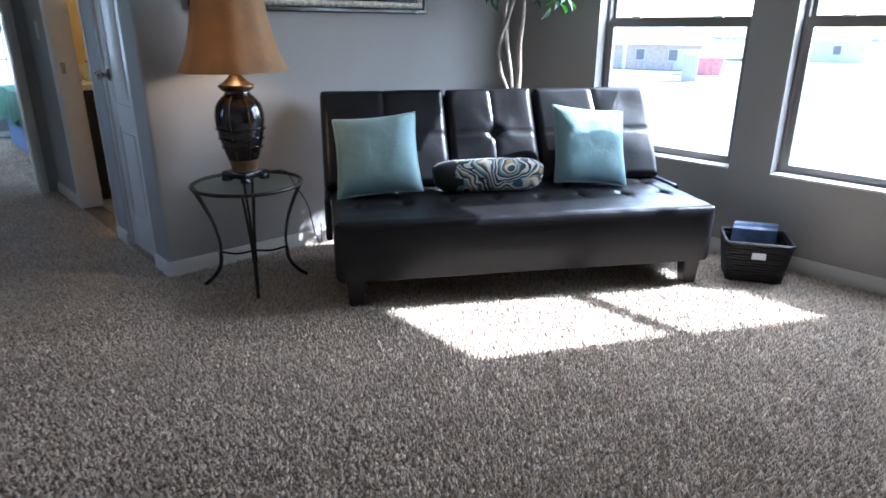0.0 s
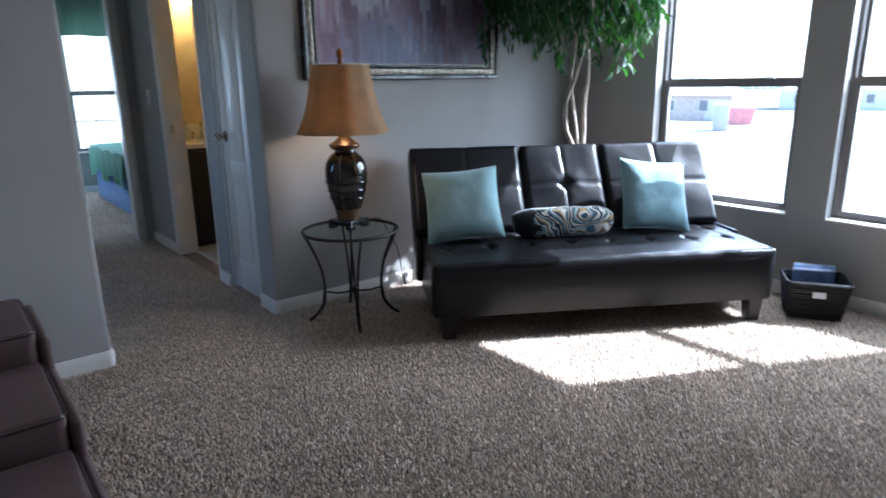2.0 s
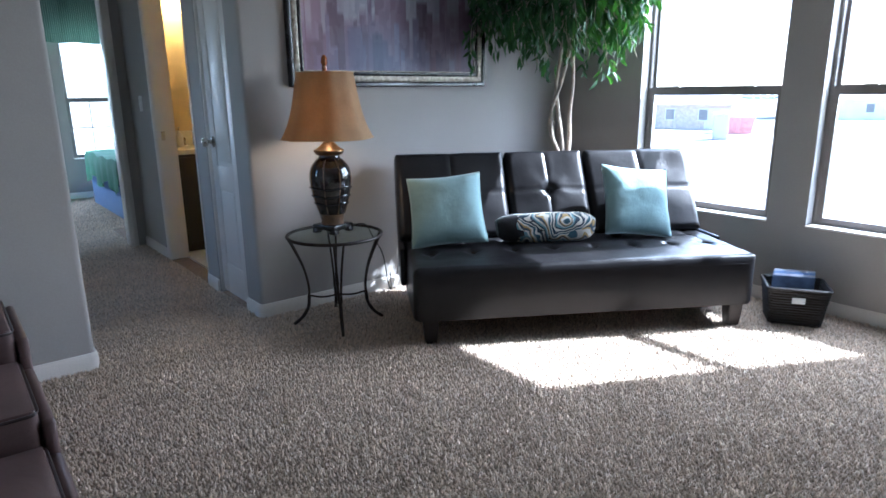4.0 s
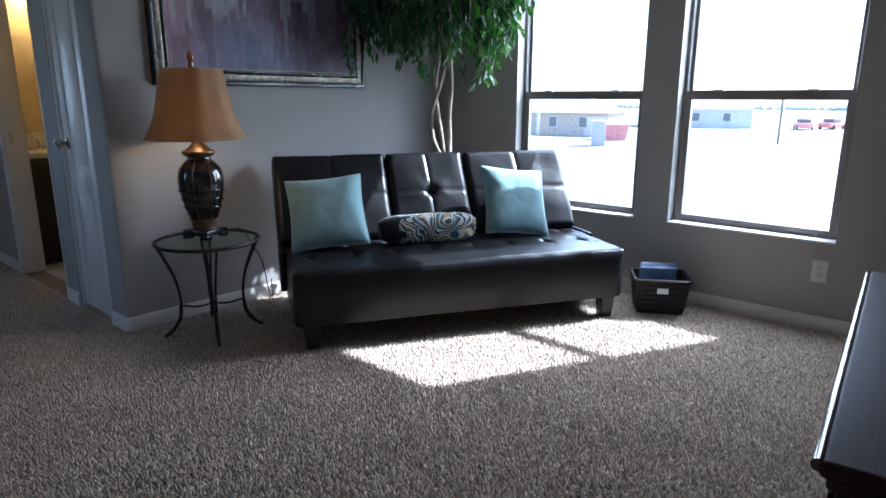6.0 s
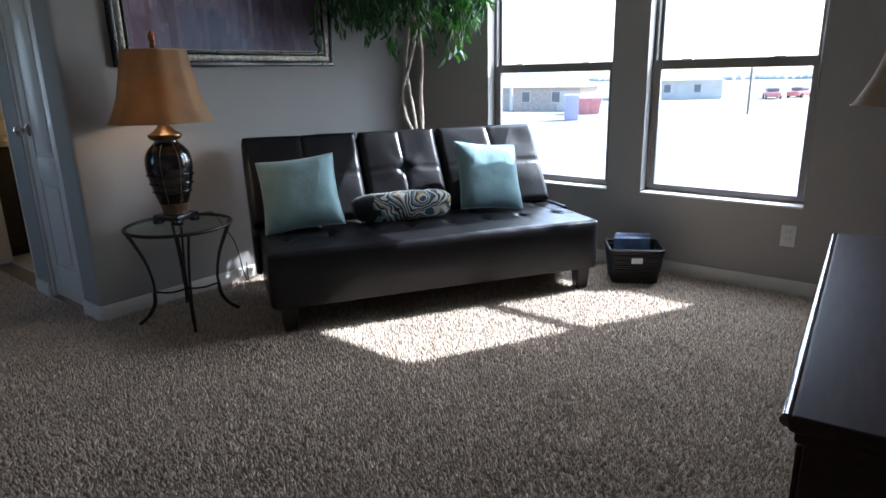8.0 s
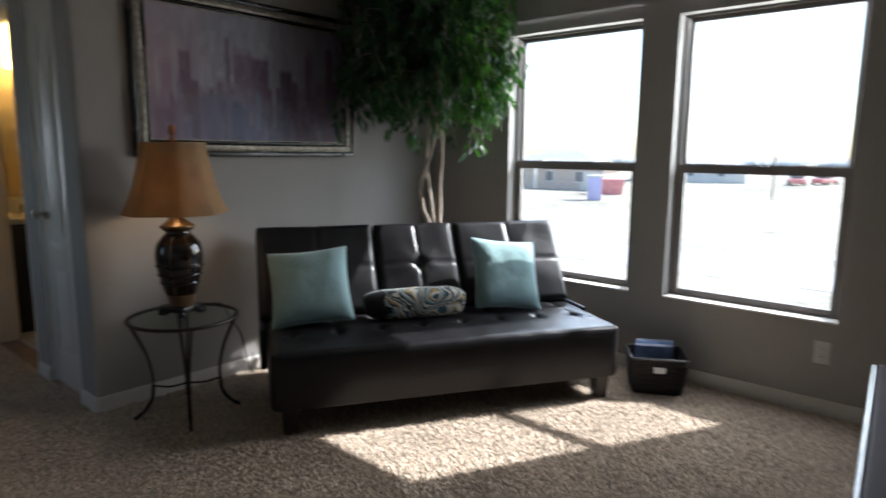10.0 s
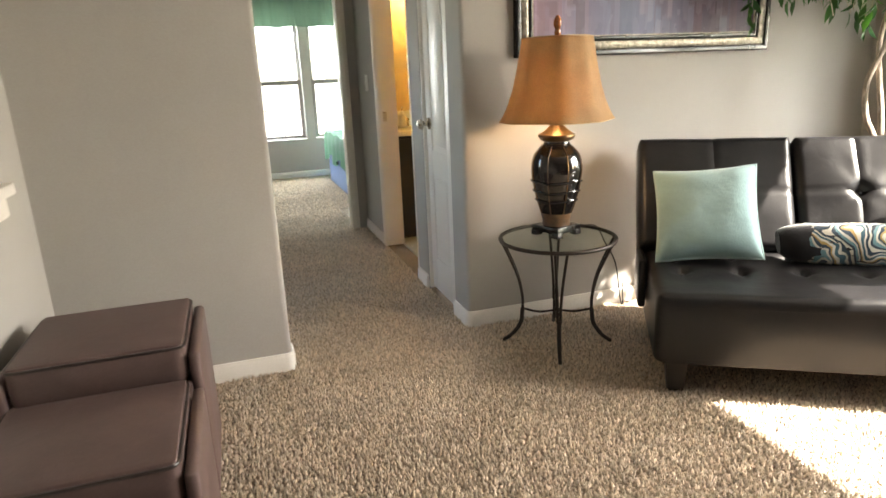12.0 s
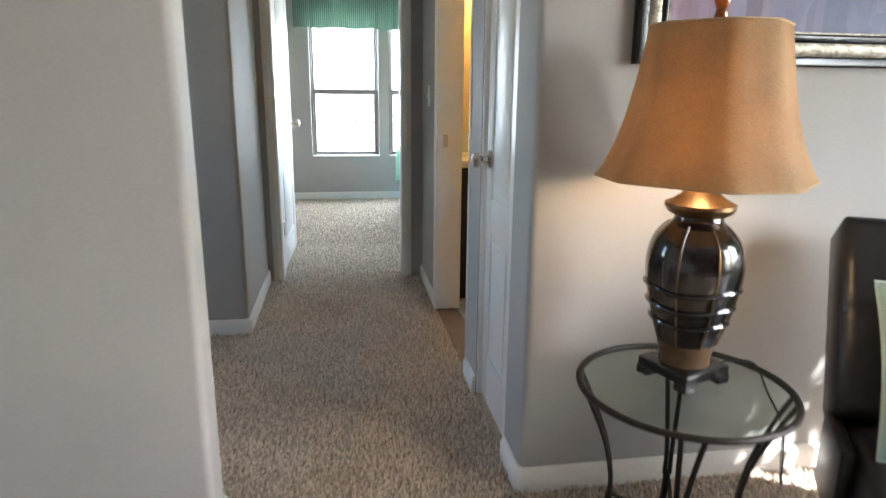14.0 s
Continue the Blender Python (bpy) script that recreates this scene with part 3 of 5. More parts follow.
baseboard("baseboard", [(0.0, 3.776), (0.0, 3.588)])
baseboard("baseboard", [(-2.2, BY), (2.5, BY)])
baseboard("baseboard", [(-1.7, -1.2), (-1.7, 2.82)])


# ---- windows ----
def window(name, m, w, h, rail, muntins=False):
    """A single-hung window in its opening; local x along the wall, y outwards, z up from the sill."""
    win = thing(name, m, "dark bronze single-hung window with clear panes", "window", "", "structure")
    f, d0, d1 = 0.022, 0.075, 0.14
    for nm, r in (("window_frame", (0, w, d0, d1, 0, f)), ("window_frame", (0, w, d0, d1, h - f, h)),
                  ("window_frame", (0, f, d0 + 0.002, d1 - 0.002, f, h - f)), ("window_frame", (w - f, w, d0 + 0.002, d1 - 0.002, f, h - f))):
        part(nm, box(bmesh.new(), *r, bevel=0.004), WINDOW_VINYL, win)
    # lower sash stands proud towards the room, upper sash sits behind
    s = 0.028
    lower = part("lower_sash", boxes((f, w - f, d0 + 0.004, d0 + 0.03, f, f + s), (f, w - f, d0 + 0.004, d0 + 0.03, rail - 0.045, rail),
                                     (f, f + s, d0 + 0.004, d0 + 0.03, f + s, rail - 0.045), (w - f - s, w - f, d0 + 0.004, d0 + 0.03, f + s, rail - 0.045)), WINDOW_VINYL, win, "", False)
    upper = part("upper_sash", boxes((f, w - f, d0 + 0.034, d0 + 0.06, rail - 0.03, rail + 0.006), (f, w - f, d0 + 0.034, d0 + 0.06, h - f - 0.022, h - f),
                                     (f, f + 0.02, d0 + 0.034, d0 + 0.06, rail + 0.006, h - f - 0.022), (w - f - 0.02, w - f, d0 + 0.034, d0 + 0.06, rail + 0.006, h - f - 0.022)), WINDOW_VINYL, win, "", False)
    for sash, y, r in ((lower, d0 + 0.016, (f + s, w - f - s, f + s, rail - 0.045)), (upper, d0 + 0.046, (f + 0.02, w - f - 0.02, rail + 0.006, h - f - 0.022))):
        pane = part("pane", box(bmesh.new(), r[0], r[1], y, y + 0.004, r[2], r[3]), GLASS, sash, "clear glass pane", False)
        pane.visible_shadow = False
    for x in (0.22, 0.76):
        part("sash_lock", box(bmesh.new(), w * x - 0.03, w * x + 0.03, d0 + 0.006, d0 + 0.03, rail, rail + 0.012, 0.004), NICKEL, lower, "small metal sash lock")
    if muntins:
        for k in (1, 2):
            x = f + s + (w - 2 * f - 2 * s) * k / 3
            part("muntin", box(bmesh.new(), x - 0.006, x + 0.006, d0 + 0.008, d0 + 0.015, f + s, rail - 0.045), WINDOW_VINYL, lower)
        z = (f + rail) / 2
        part("muntin", box(bmesh.new(), f + s, w - f - s, d0 + 0.0085, d0 + 0.0145, z - 0.006, z + 0.006), WINDOW_VINYL, lower)
    part("window_sill", box(bmesh.new(), 0.001, w - 0.001, -0.012, d0, 0.0, 0.012, 0.004), TRIM, win, "white painted sill")
    return win


for nm, (a, b) in (("window_1", W1), ("window_2", W2)):
    window(nm, Matrix.Translation((WX, b, WZ[0])) @ pose(0, 0, 0, 0, 0, -90), b - a, WZ[1] - WZ[0], 1.222 - WZ[0])
for nm, (a, b) in (("window_3", BW1), ("window_4", BW2)):
    window(nm, Matrix.Translation((a, BY, BWZ[0])), b - a, BWZ[1] - BWZ[0], 1.18 - BWZ[0], True)
for a, b in (BW1, BW2):
    d = bpy.data.lights.new("window_fill", "AREA")
    d.shape, d.size, d.size_y, d.energy, d.color = "RECTANGLE", b - a, BWZ[1] - BWZ[0], 7.0, (0.86, 0.95, 1.0)
    new("window_fill", d).matrix_world = pose((a + b) / 2, BY + 0.17, (BWZ[0] + BWZ[1]) / 2, -90, 0, 0)
for a, b in (W1, W2):
    d = bpy.data.lights.new("window_fill", "AREA")
    d.shape, d.size, d.size_y, d.energy, d.color = "RECTANGLE", WZ[1] - WZ[0], b - a, DAYLIGHT, (1.0, 0.965, 0.91)
    new("window_fill", d).matrix_world = pose(WX + 0.48, (a + b) / 2, (WZ[0] + WZ[1]) / 2 + 0.25, 0, 52, 0)
# Unseen window and area lamp added to brighten the hall and closet door.
window("added_window_1", Matrix.Translation((-3.08, 3.15, 0.9)) @ pose(0, 0, 0, 0, 0, 90), 1.0, 1.15, 0.58)
d = bpy.data.lights.new("window_fill", "AREA")
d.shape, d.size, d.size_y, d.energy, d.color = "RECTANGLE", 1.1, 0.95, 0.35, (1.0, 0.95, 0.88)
new("window_fill", d).matrix_world = pose(-3.24, 3.65, 1.475, 0, -90, 0)
# Unseen side window, added so that sun and sky brighten the bedroom.
for nm, y1 in (("added_window_2", 7.15),):
    window(nm, Matrix.Translation((2.46, y1, 0.6)) @ pose(0, 0, 0, 0, 0, -90), 1.15, 1.5, 0.72)


# ---- doors and trim ----
def casing(name, x0, x1, y0, y1, z1, axis, face, out, near=True):
    """Three moulded boards round a doorway on one wall face. axis 'y': doorway spans y0..y1 on plane x = face."""
    t, w = 0.014, 0.058
    lo, hi = (y0, y1) if axis == "y" else (x0, x1)
    a, b = sorted((face, face + out * t))
    rows = ((lo - w, lo, 0, z1), (hi, hi + w, 0, z1), (lo - w, hi + w, z1, z1 + w))
    if not near:
        rows = (rows[1], (lo, hi + w, z1, z1 + w))
    head = thing(name, Matrix.Identity(4), "white moulded wooden door casing", "door casing", "", "structure")
    for p, q, z0, zz in rows:
        r = (a, b, p, q, z0 - 0.008, zz) if axis == "y" else (p, q, a, b, z0 - 0.008, zz)
        part("casing_board", box(bmesh.new(), *r, bevel=0.006), TRIM, head)
        mid = (p + q) / 2
        c, d = sorted((face + out * t * 0.9, face + out * (t + 0.005)))
        if zz - z0 > 1:
            r = (c, d, mid - 0.012, mid + 0.012, z0, zz - 0.01) if axis == "y" else (mid - 0.012, mid + 0.012, c, d, z0, zz - 0.01)
        else:
            m2 = (z0 + zz) / 2
            r = (c, d, p + 0.01, q - 0.01, m2 - 0.012, m2 + 0.012) if axis == "y" else (p + 0.01, q - 0.01, c, d, m2 - 0.012, m2 + 0.012)
        part("bead", box(bmesh.new(), *r, bevel=0.003), TRIM, head)
    return head


def jamb(name, rows):
    j = thing(name, Matrix.Identity(4), "white wooden door jamb lining the opening", "door jamb", "", "structure")
    for r in rows:
        part("jamb_board", box(bmesh.new(), *r, bevel=0.002), TRIM, j)
    return j


def panel_door(name, m, w, h, label, knob_x, knob_z=0.94, knob_sides=(-1, 1)):
    """A moulded panel door; local x along the leaf, thickness along y, both faces alike."""
    d = thing(name, m, label, "door", "", "structure")
    T = 0.018
    part("leaf", box(bmesh.new(), 0, w, -T + 0.005, T - 0.005, 0.012, h, 0.002), DOOR_PAINT, d)
    st = min(0.11, w * 0.2)
    zs = [(0.012, 0.2), (0.68, 0.80), (h - 0.12, h)]
    for s in (-1, 1):
        a, b = sorted((s * (T - 0.006), s * T))
        for x0, x1 in ((0.001, st), (w - st, w - 0.001)):
            part("stile", box(bmesh.new(), x0, x1, a, b, 0.013, h - 0.001, 0.0025), DOOR_PAINT, d)
        for z0, z1 in zs:
            part("rail", box(bmesh.new(), st, w - st, a, b, z0, z1, 0.0025), DOOR_PAINT, d)
        for (z0, z1) in ((zs[0][1], zs[1][0]), (zs[1][1], zs[2][0])):
            g = 0.028
            part("raised_panel", box(bmesh.new(), st + g, w - st - g, a, b - 0.0005 if s > 0 else b, z0 + g, z1 - g, 0.004), DOOR_PAINT, d)
        if s in knob_sides:
            k = bmesh.new()
            capped(k, [(0.032, 0), (0.032, 0.006), (0.024, 0.010), (0.012, 0.014), (0.011, 0.03), (0.02, 0.036), (0.027, 0.046), (0.0275, 0.055), (0.022, 0.065), (0.01, 0.07)], 24)
            bmesh.ops.transform(k, matrix=pose(knob_x, s * T, knob_z, 90 if s < 0 else -90), verts=k.verts[:])
            part("door_knob", k, NICKEL, d, "round satin nickel door knob")
    return d


# closet door, shut, seen from the hall
panel_door("door_1", Matrix.Translation((0.036, 3.152, 0)) @ pose(0, 0, 0, 0, 0, 90), 0.410, 2.02, "closed white moulded panel closet door with round knob", 0.352, 0.94, (1,))
jamb("door_jamb", ((0.014, 0.119, 3.13, 3.149, 0, 2.021), (0.003, 0.119, 3.565, 3.584, 0, 2.021), (0.003, 0.119, 3.13, 3.584, 2.022, 2.039)))
# bathroom doorway
bj = jamb("door_jamb", ((-0.004, 0.124, 3.781, 3.797, 0, 2.021), (-0.004, 0.124, 4.594, 4.612, 0, 2.021), (-0.004, 0.124, 3.781, 4.612, 2.022, 2.039)))
part("strike_plate", box(bmesh.new(), 0.02, 0.048, 4.589, 4.5938, 0.89, 0.955, 0.002), NICKEL, bj, "small brass-coloured strike plate")
casing("door_casing", 0, 0, 3.792, 4.60, 2.03, "y", 0.0, -1, False)
# bedroom doorway with its door swung into the room
jamb("door_jamb", ((-0.899, -0.882, 5.268, 5.392, 0, 2.03), (-0.133, -0.116, 5.268, 5.392, 0, 2.03), (-0.899, -0.116, 5.268, 5.392, 2.031, 2.044)))
casing("door_casing", -0.886, -0.13, 0, 0, 2.035, "x", 5.27, -1)
bd = panel_door("door_2", Matrix.Translation((-0.905, 5.43, 0)) @ pose(0, 0, 0, 0, 0, 88), 0.74, 2.02, "open white panel bedroom door swung against the wall", 0.67)
for z in (0.25, 1.05, 1.8):
    part("hinge", box(bmesh.new(), -0.012, 0.03, -0.028, -0.0185, z, z + 0.09, 0.002), NICKEL, bd, "metal butt hinge")


def wall_plate(name, m, label, category, slots):
    p = thing(name, m, label, category)
    part("cover_plate", box(bmesh.new(), -0.036, 0.036, -0.006, 0, -0.058, 0.058, 0.003), PLASTIC_WHITE, p)
    for z, kind in slots:
        if kind == "outlet":
            s = part("receptacle", box(bmesh.new(), -0.017, 0.017, -0.0085, -0.0055, z - 0.014, z + 0.014, 0.002), PLASTIC_WHITE, p)
            for x in (-0.007, 0.007):
                part("slot", box(bmesh.new(), x - 0.0012, x + 0.0012, -0.0095, -0.008, z - 0.005, z + 0.006), RUBBER, s)
        else:
            part("toggle", box(bmesh.new(), -0.005, 0.005, -0.016, -0.0055, z - 0.012, z + 0.012, 0.002), PLASTIC_WHITE, p)
    return p


wall_plate("wall_outlet", Matrix.Translation((WX, 0.288, 0.31)) @ pose(0, 0, 0, 0, 0, -90), "white double electrical outlet below the window", "outlet", ((-0.02, "outlet"), (0.02, "outlet")))
wall_plate("light_switch", Matrix.Translation((0, 4.95, 1.15)) @ pose(0, 0, 0, 0, 0, 90) @ pose(0, 0, 0, 0, 0, 180), "white toggle light switch on the hallway wall", "light switch", ((0, "switch"),))


# ---- futon sofa ----
SOFA = pose(0.40, 2.05, 0, 0, 0, -31.6)
SW = 1.78
sofa = thing("futon_sofa", SOFA, "black-brown leather futon sofa with tufted seat and back", "sofa")


def seat_tufts(x, y):
    d = 0.0
    for k in range(8):
        for row in (0.30, 0.52):
            bx = 0.12 + k * (SW - 0.24) / 7
            q = math.hypot(x - bx, y - row)
            d += 0.03 * math.exp(-(q / 0.03) ** 2) + 0.010 * math.exp(-((x - bx) / 0.012) ** 2 - ((y - row) / 0.09) ** 2)
    d += 0.004 * noise.noise(Vector((x * 9, y * 9, 1.3)))
    return d


part("seat", soft_slab(bmesh.new(), SW, 0.74, 0.268, 0.035, 132, 60, 0.05, 0.012, seat_tufts, pose(0, 0, 0.122)), LEATHER, sofa)
for k in range(8):
    b = bmesh.new()
    bmesh.ops.create_uvsphere(b, u_segments=12, v_segments=8, radius=0.012, matrix=pose(0.12 + k * (SW - 0.24) / 7, 0.30, 0.372) @ Matrix.Diagonal((1, 1, 0.5, 1)))
    part("tuft_button", b, LEATHER, sofa)
part("front_seam", tube(bmesh.new(), [(0.05, 0.001, 0.345), (SW - 0.05, 0.001, 0.345)], 0.0015, 6), LEATHER, sofa)
SECTIONS = ((-0.035, 0.66), (0.625, 0.49), (1.115, 0.67))
lean = pose(0, 0.60, 0.385, 57.5, 0, 0)


def back_shape(width):
    def lowered(x, y):
        cx, cy = width / 2, 0.27
        q = math.hypot(x - cx, y - cy)
        d = 0.032 * math.exp(-(q / 0.03) ** 2)
        d += 0.008 * math.exp(-((x - cx) / 0.008) ** 2) + 0.006 * math.exp(-((y - cy) / 0.008) ** 2)
        wrinkle = 0.0014 * math.exp(-(q / 0.16) ** 2) * math.sin(7 * math.atan2(y - cy, x - cx))
        return d + wrinkle + 0.006 * noise.noise(Vector((x * 7 + 3 + width * 40, y * 7, 4.1)))
    return lowered


for x0, width in SECTIONS:
    part("back_cushion", soft_slab(bmesh.new(), width - 0.006, 0.545, 0.15, 0.04, 56, 50, 0.035, 0.02, back_shape(width), lean @ pose(x0 + 0.003, 0, -0.10)), LEATHER, sofa)
    b = bmesh.new()
    bmesh.ops.create_uvsphere(b, u_segments=12, v_segments=8, radius=0.013, matrix=lean @ pose(x0 + width / 2, 0.27, 0.034) @ Matrix.Diagonal((1, 1, 0.5, 1)))
    part("tuft_button", b, LEATHER, sofa)
for x in (0.085, SW - 0.085):
    for y in (0.06, 0.62):
        leg = bmesh.new()
        capped(leg, [(0.040, -0.006), (0.046, 0.02), (0.058, 0.15)], 4)
        bmesh.ops.rotate(leg, verts=leg.verts[:], cent=(0, 0, 0), matrix=Matrix.Rotation(radians(45), 3, "Z"))
        bmesh.ops.bevel(leg, geom=leg.edges[:], offset=0.004, segments=2, affect="EDGES")
        bmesh.ops.translate(leg, verts=leg.verts[:], vec=(x, y, 0))
        part("leg", leg, BLACK_WOOD, sofa, "square tapered black wooden leg")
for x in (-0.035, SW + 0.003):
    part("hinge_bracket", box(bmesh.new(), x, x + 0.032, 0.42, 0.66, 0.18, 0.39, 0.012, 3), LEATHER, sofa, "black side bracket of the folding back")


def cushion(name, m, w, h, t, cloth, label, cord=None, seed=0, pinch=0.07):
    c = thing(name, m, label, "pillow")
    part("cover", pillow_mesh(bmesh.new(), w, h, t, seed=seed, pinch=pinch), cloth, c)
    if cord:
        part("piping", tube(bmesh.new(), pillow_edge(w, h, pinch), 0.006, 6, True), cord, c)
    return c


def on_sofa(u, v, z, tilt, turn=0, roll=0):
    return SOFA @ pose(u, v, z, 0, 0, turn) @ pose(0, 0, 0, -tilt, roll, 0)


cushion("throw_pillow", on_sofa(0.232, 0.515, 0.58, 36, -6, -5), 0.41, 0.425, 0.15, TEAL, "pale teal square throw pillow propped against the sofa back", TEAL_CORD, 1)
cushion("throw_pillow", on_sofa(1.34, 0.53, 0.59, 29, 0, 6), 0.395, 0.415, 0.15, TEAL, "deeper teal square throw pillow propped against the sofa back", TEAL_CORD, 5)
lumbar = thing("lumbar_pillow", on_sofa(0.775, 0.45, 0.392, 0, -2, 0), "small oblong pillow printed with blue and cream swirls, black behind", "pillow")


def bolster(bm, a0, a1, length, r0=0.0):
    """Part of a soft oblong roll along x; the angles run round it, 0 at the front, 90 on top."""
    rings = []
    n, m = 28, 20
    for i in range(n + 1):
        u = 2 * i / n - 1
        fat = (1 - abs(u) ** 7 * 0.45)
        ring = []
        for j in range(m + 1):
            a = radians(a0 + (a1 - a0) * j / m)
            c, q = math.cos(a), math.sin(a)
            sq = (abs(c) ** 2.6 + abs(q) ** 2.6) ** (-1 / 2.6)
            w = 0.006 * noise.noise(Vector((u * 4, c * 1.5, q * 1.5)))
            x = u * length / 2 * (1 - 0.05 * (1 - q) * 0.5)
            ring.append(bm.verts.new((x, -(0.078 * fat * sq + w + r0) * c, 0.082 + (0.080 * fat * sq + w + r0) * q)))
        rings.append(ring)
    for p, q in zip(rings, rings[1:]):
        for j in range(m):
            bm.faces.new((p[j], p[j + 1], q[j + 1], q[j]))
    return rings


bm = bmesh.new()
bolster(bm, -58, 118, 0.53, 0.0015)
for v in bm.verts:
    v.co.x += 0.016
part("printed_front", bm, SWIRL, lumbar, "cloth printed with cream, teal and ochre swirls")
bm = bmesh.new()
rings = bolster(bm, 0, 360, 0.555)
for r in (rings[0], rings[-1]):
    bm.faces.new(r[:-1])
bmesh.ops.remove_doubles(bm, verts=bm.verts[:], dist=0.0004)
part("back_cover", bm, BLACK_CLOTH, lumbar, "plain black cloth back and ends")


# ---- side table ----
TAB = pose(0.294, 2.602, -0.002)
table = thing("side_table", TAB, "round glass-topped side table with curved iron legs", "side table")
tb = bmesh.new()
capped(tb, [(0.236, 0.488), (0.243, 0.490), (0.243, 0.498), (0.240, 0.500)], 64)
part("glass_top", tb, TABLE_GLASS, table, "clear round glass top")
part("rim", tube(bmesh.new(), [(0.247 * math.cos(a), 0.247 * math.sin(a), 0.49) for a in np.linspace(0, 2 * math.pi, 65)[:-1]], 0.0085, 8, True), IRON, table, "dark iron ring round the glass")
for k in range(4):
    a = radians(-115 + 90 * k)
    c, s = math.cos(a), math.sin(a)
    t90 = (-s, c)
    for side in (-1, 1):
        pts = [(0.243, 0.485, 0.024), (0.212, 0.42, 0.019), (0.172, 0.32, 0.012), (0.152, 0.22, 0.0065), (0.152, 0.155, 0.0065)]
        part("leg_bar", tube(bmesh.new(), spline([(r * c + side * o * t90[0], r * s + side * o * t90[1], z) for r, z, o in pts], 6), 0.0062, 7), IRON, table)
    pts = [(0.152, 0.165), (0.16, 0.10), (0.195, 0.045), (0.240, 0.009)]
    part("foot", tube(bmesh.new(), spline([(r * c, r * s, z) for r, z in pts], 6), [0.0095] * 12 + [0.0085] * 7, 8), IRON, table)
    part("brace", tube(bmesh.new(), spline([(0.152 * c, 0.152 * s, 0.165), (0.08 * c, 0.07 * s, 0.15), (0, 0, 0.158)], 5), 0.0055, 6), IRON, table)
hub = bmesh.new()
bmesh.ops.create_uvsphere(hub, u_segments=12, v_segments=8, radius=0.014, matrix=pose(0, 0, 0.158))
part("hub", hub, IRON, table)


# ---- table lamps ----
def table_lamp(m, lit, label):
    lamp = thing("table_lamp", m, label, "lamp")
    b = box(bmesh.new(), -0.082, 0.082, -0.082, 0.082, 0.018, 0.046, 0.005)
    part("plinth", b, BLACK_GLOSS, lamp, "black square stepped plinth")
    for x in (-1, 1):
        for y in (-1, 1):
            part("plinth_foot", box(bmesh.new(), x * 0.064 - 0.02, x * 0.064 + 0.02, y * 0.064 - 0.02, y * 0.064 + 0.02, 0.0, 0.024, 0.004), BLACK_GLOSS, lamp)
    v = bmesh.new()
    body = [(0.066, 0.046), (0.064, 0.06), (0.074, 0.10)]
    capped(v, body, 40)
    foot = part("vase_foot", v, VASE_BROWN, lamp, "mottled brown lower vase")
    v = bmesh.new()
    prof = spline([(0.074, 0, 0.10), (0.092, 0, 0.15), (0.106, 0, 0.20), (0.117, 0, 0.255), (0.119, 0, 0.30), (0.108, 0, 0.345), (0.082, 0, 0.375), (0.062, 0, 0.392), (0.058, 0, 0.405)], 5)
    capped(v, [(p.x, p.z) for p in prof], 48)
    vase = part("vase", v, VASE, lamp, "glossy black ribbed vase")

    def radius(z):
        return float(np.interp(z, [p.z for p in prof], [p.x for p in prof]))

    for k in range(8):
        a = radians(22.5 + 45 * k)
        pts = [(((radius(z) + 0.001) * math.cos(a)), ((radius(z) + 0.001) * math.sin(a)), z) for z in np.linspace(0.10, 0.385, 16)]
        part("rib", tube(bmesh.new(), pts, 0.0028, 6), BRONZE if k % 2 else VASE_BROWN, vase)
    for z in (0.155, 0.195, 0.238):
        ring = [((radius(z) + 0.003) * math.cos(a), (radius(z) + 0.003) * math.sin(a), z + 0.004 * math.sin(3 * a)) for a in np.linspace(0, 2 * math.pi, 49)[:-1]]
        part("band", tube(bmesh.new(), ring, 0.0058, 7, True), VASE, vase)
    c = bmesh.new()
    capped(c, [(0.058, 0.402), (0.078, 0.412), (0.086, 0.424), (0.085, 0.432), (0.07, 0.438), (0.052, 0.450), (0.032, 0.468), (0.022, 0.485), (0.019, 0.50)], 32)
    part("collar", c, BRONZE, lamp, "flared aged bronze collar")
    # cut-corner bell shade, open above and below
    sides = []
    for i in range(48):
        a = (i / 48 * 360 + 22.5) % 90 - 45
        w = 1.0 / math.cos(radians(abs(a))) if abs(a) < 27 else 1.0 / math.cos(radians(27)) * math.cos(radians(18)) / math.cos(radians(abs(a) - 45))
        sides.append(w)
    sh = bmesh.new()
    prof2 = [(0.238, 0.490), (0.219, 0.524), (0.199, 0.570), (0.181, 0.627), (0.165, 0.70), (0.151, 0.78), (0.145, 0.816)]
    lathe(sh, prof2, 48, sides)
    bmesh.ops.solidify(sh, geom=sh.faces[:], thickness=0.0016)
    shade = part("shade", sh, SHADE, lamp, "tan cut-corner bell shade")
    for r, z in ((0.2385, 0.491), (0.1455, 0.816)):
        pts = [(r * sides[i] * math.cos(2 * math.pi * i / 48), r * sides[i] * math.sin(2 * math.pi * i / 48), z) for i in range(48)]
        part("trim", tube(bmesh.new(), pts, 0.003, 5, True), SHADE, shade)
    part("harp", tube(bmesh.new(), spline([(0.0, 0.02, 0.49), (0, 0.06, 0.6), (0, 0.05, 0.74), (0, 0, 0.80), (0, -0.05, 0.74), (0, -0.06, 0.6), (0, -0.02, 0.49)], 5), 0.002, 5), BRONZE, lamp)
    part("spider", tube(bmesh.new(), [(-0.147, 0, 0.806), (0.147, 0, 0.806)], 0.002, 5), BRONZE, lamp)
    f = bmesh.new()
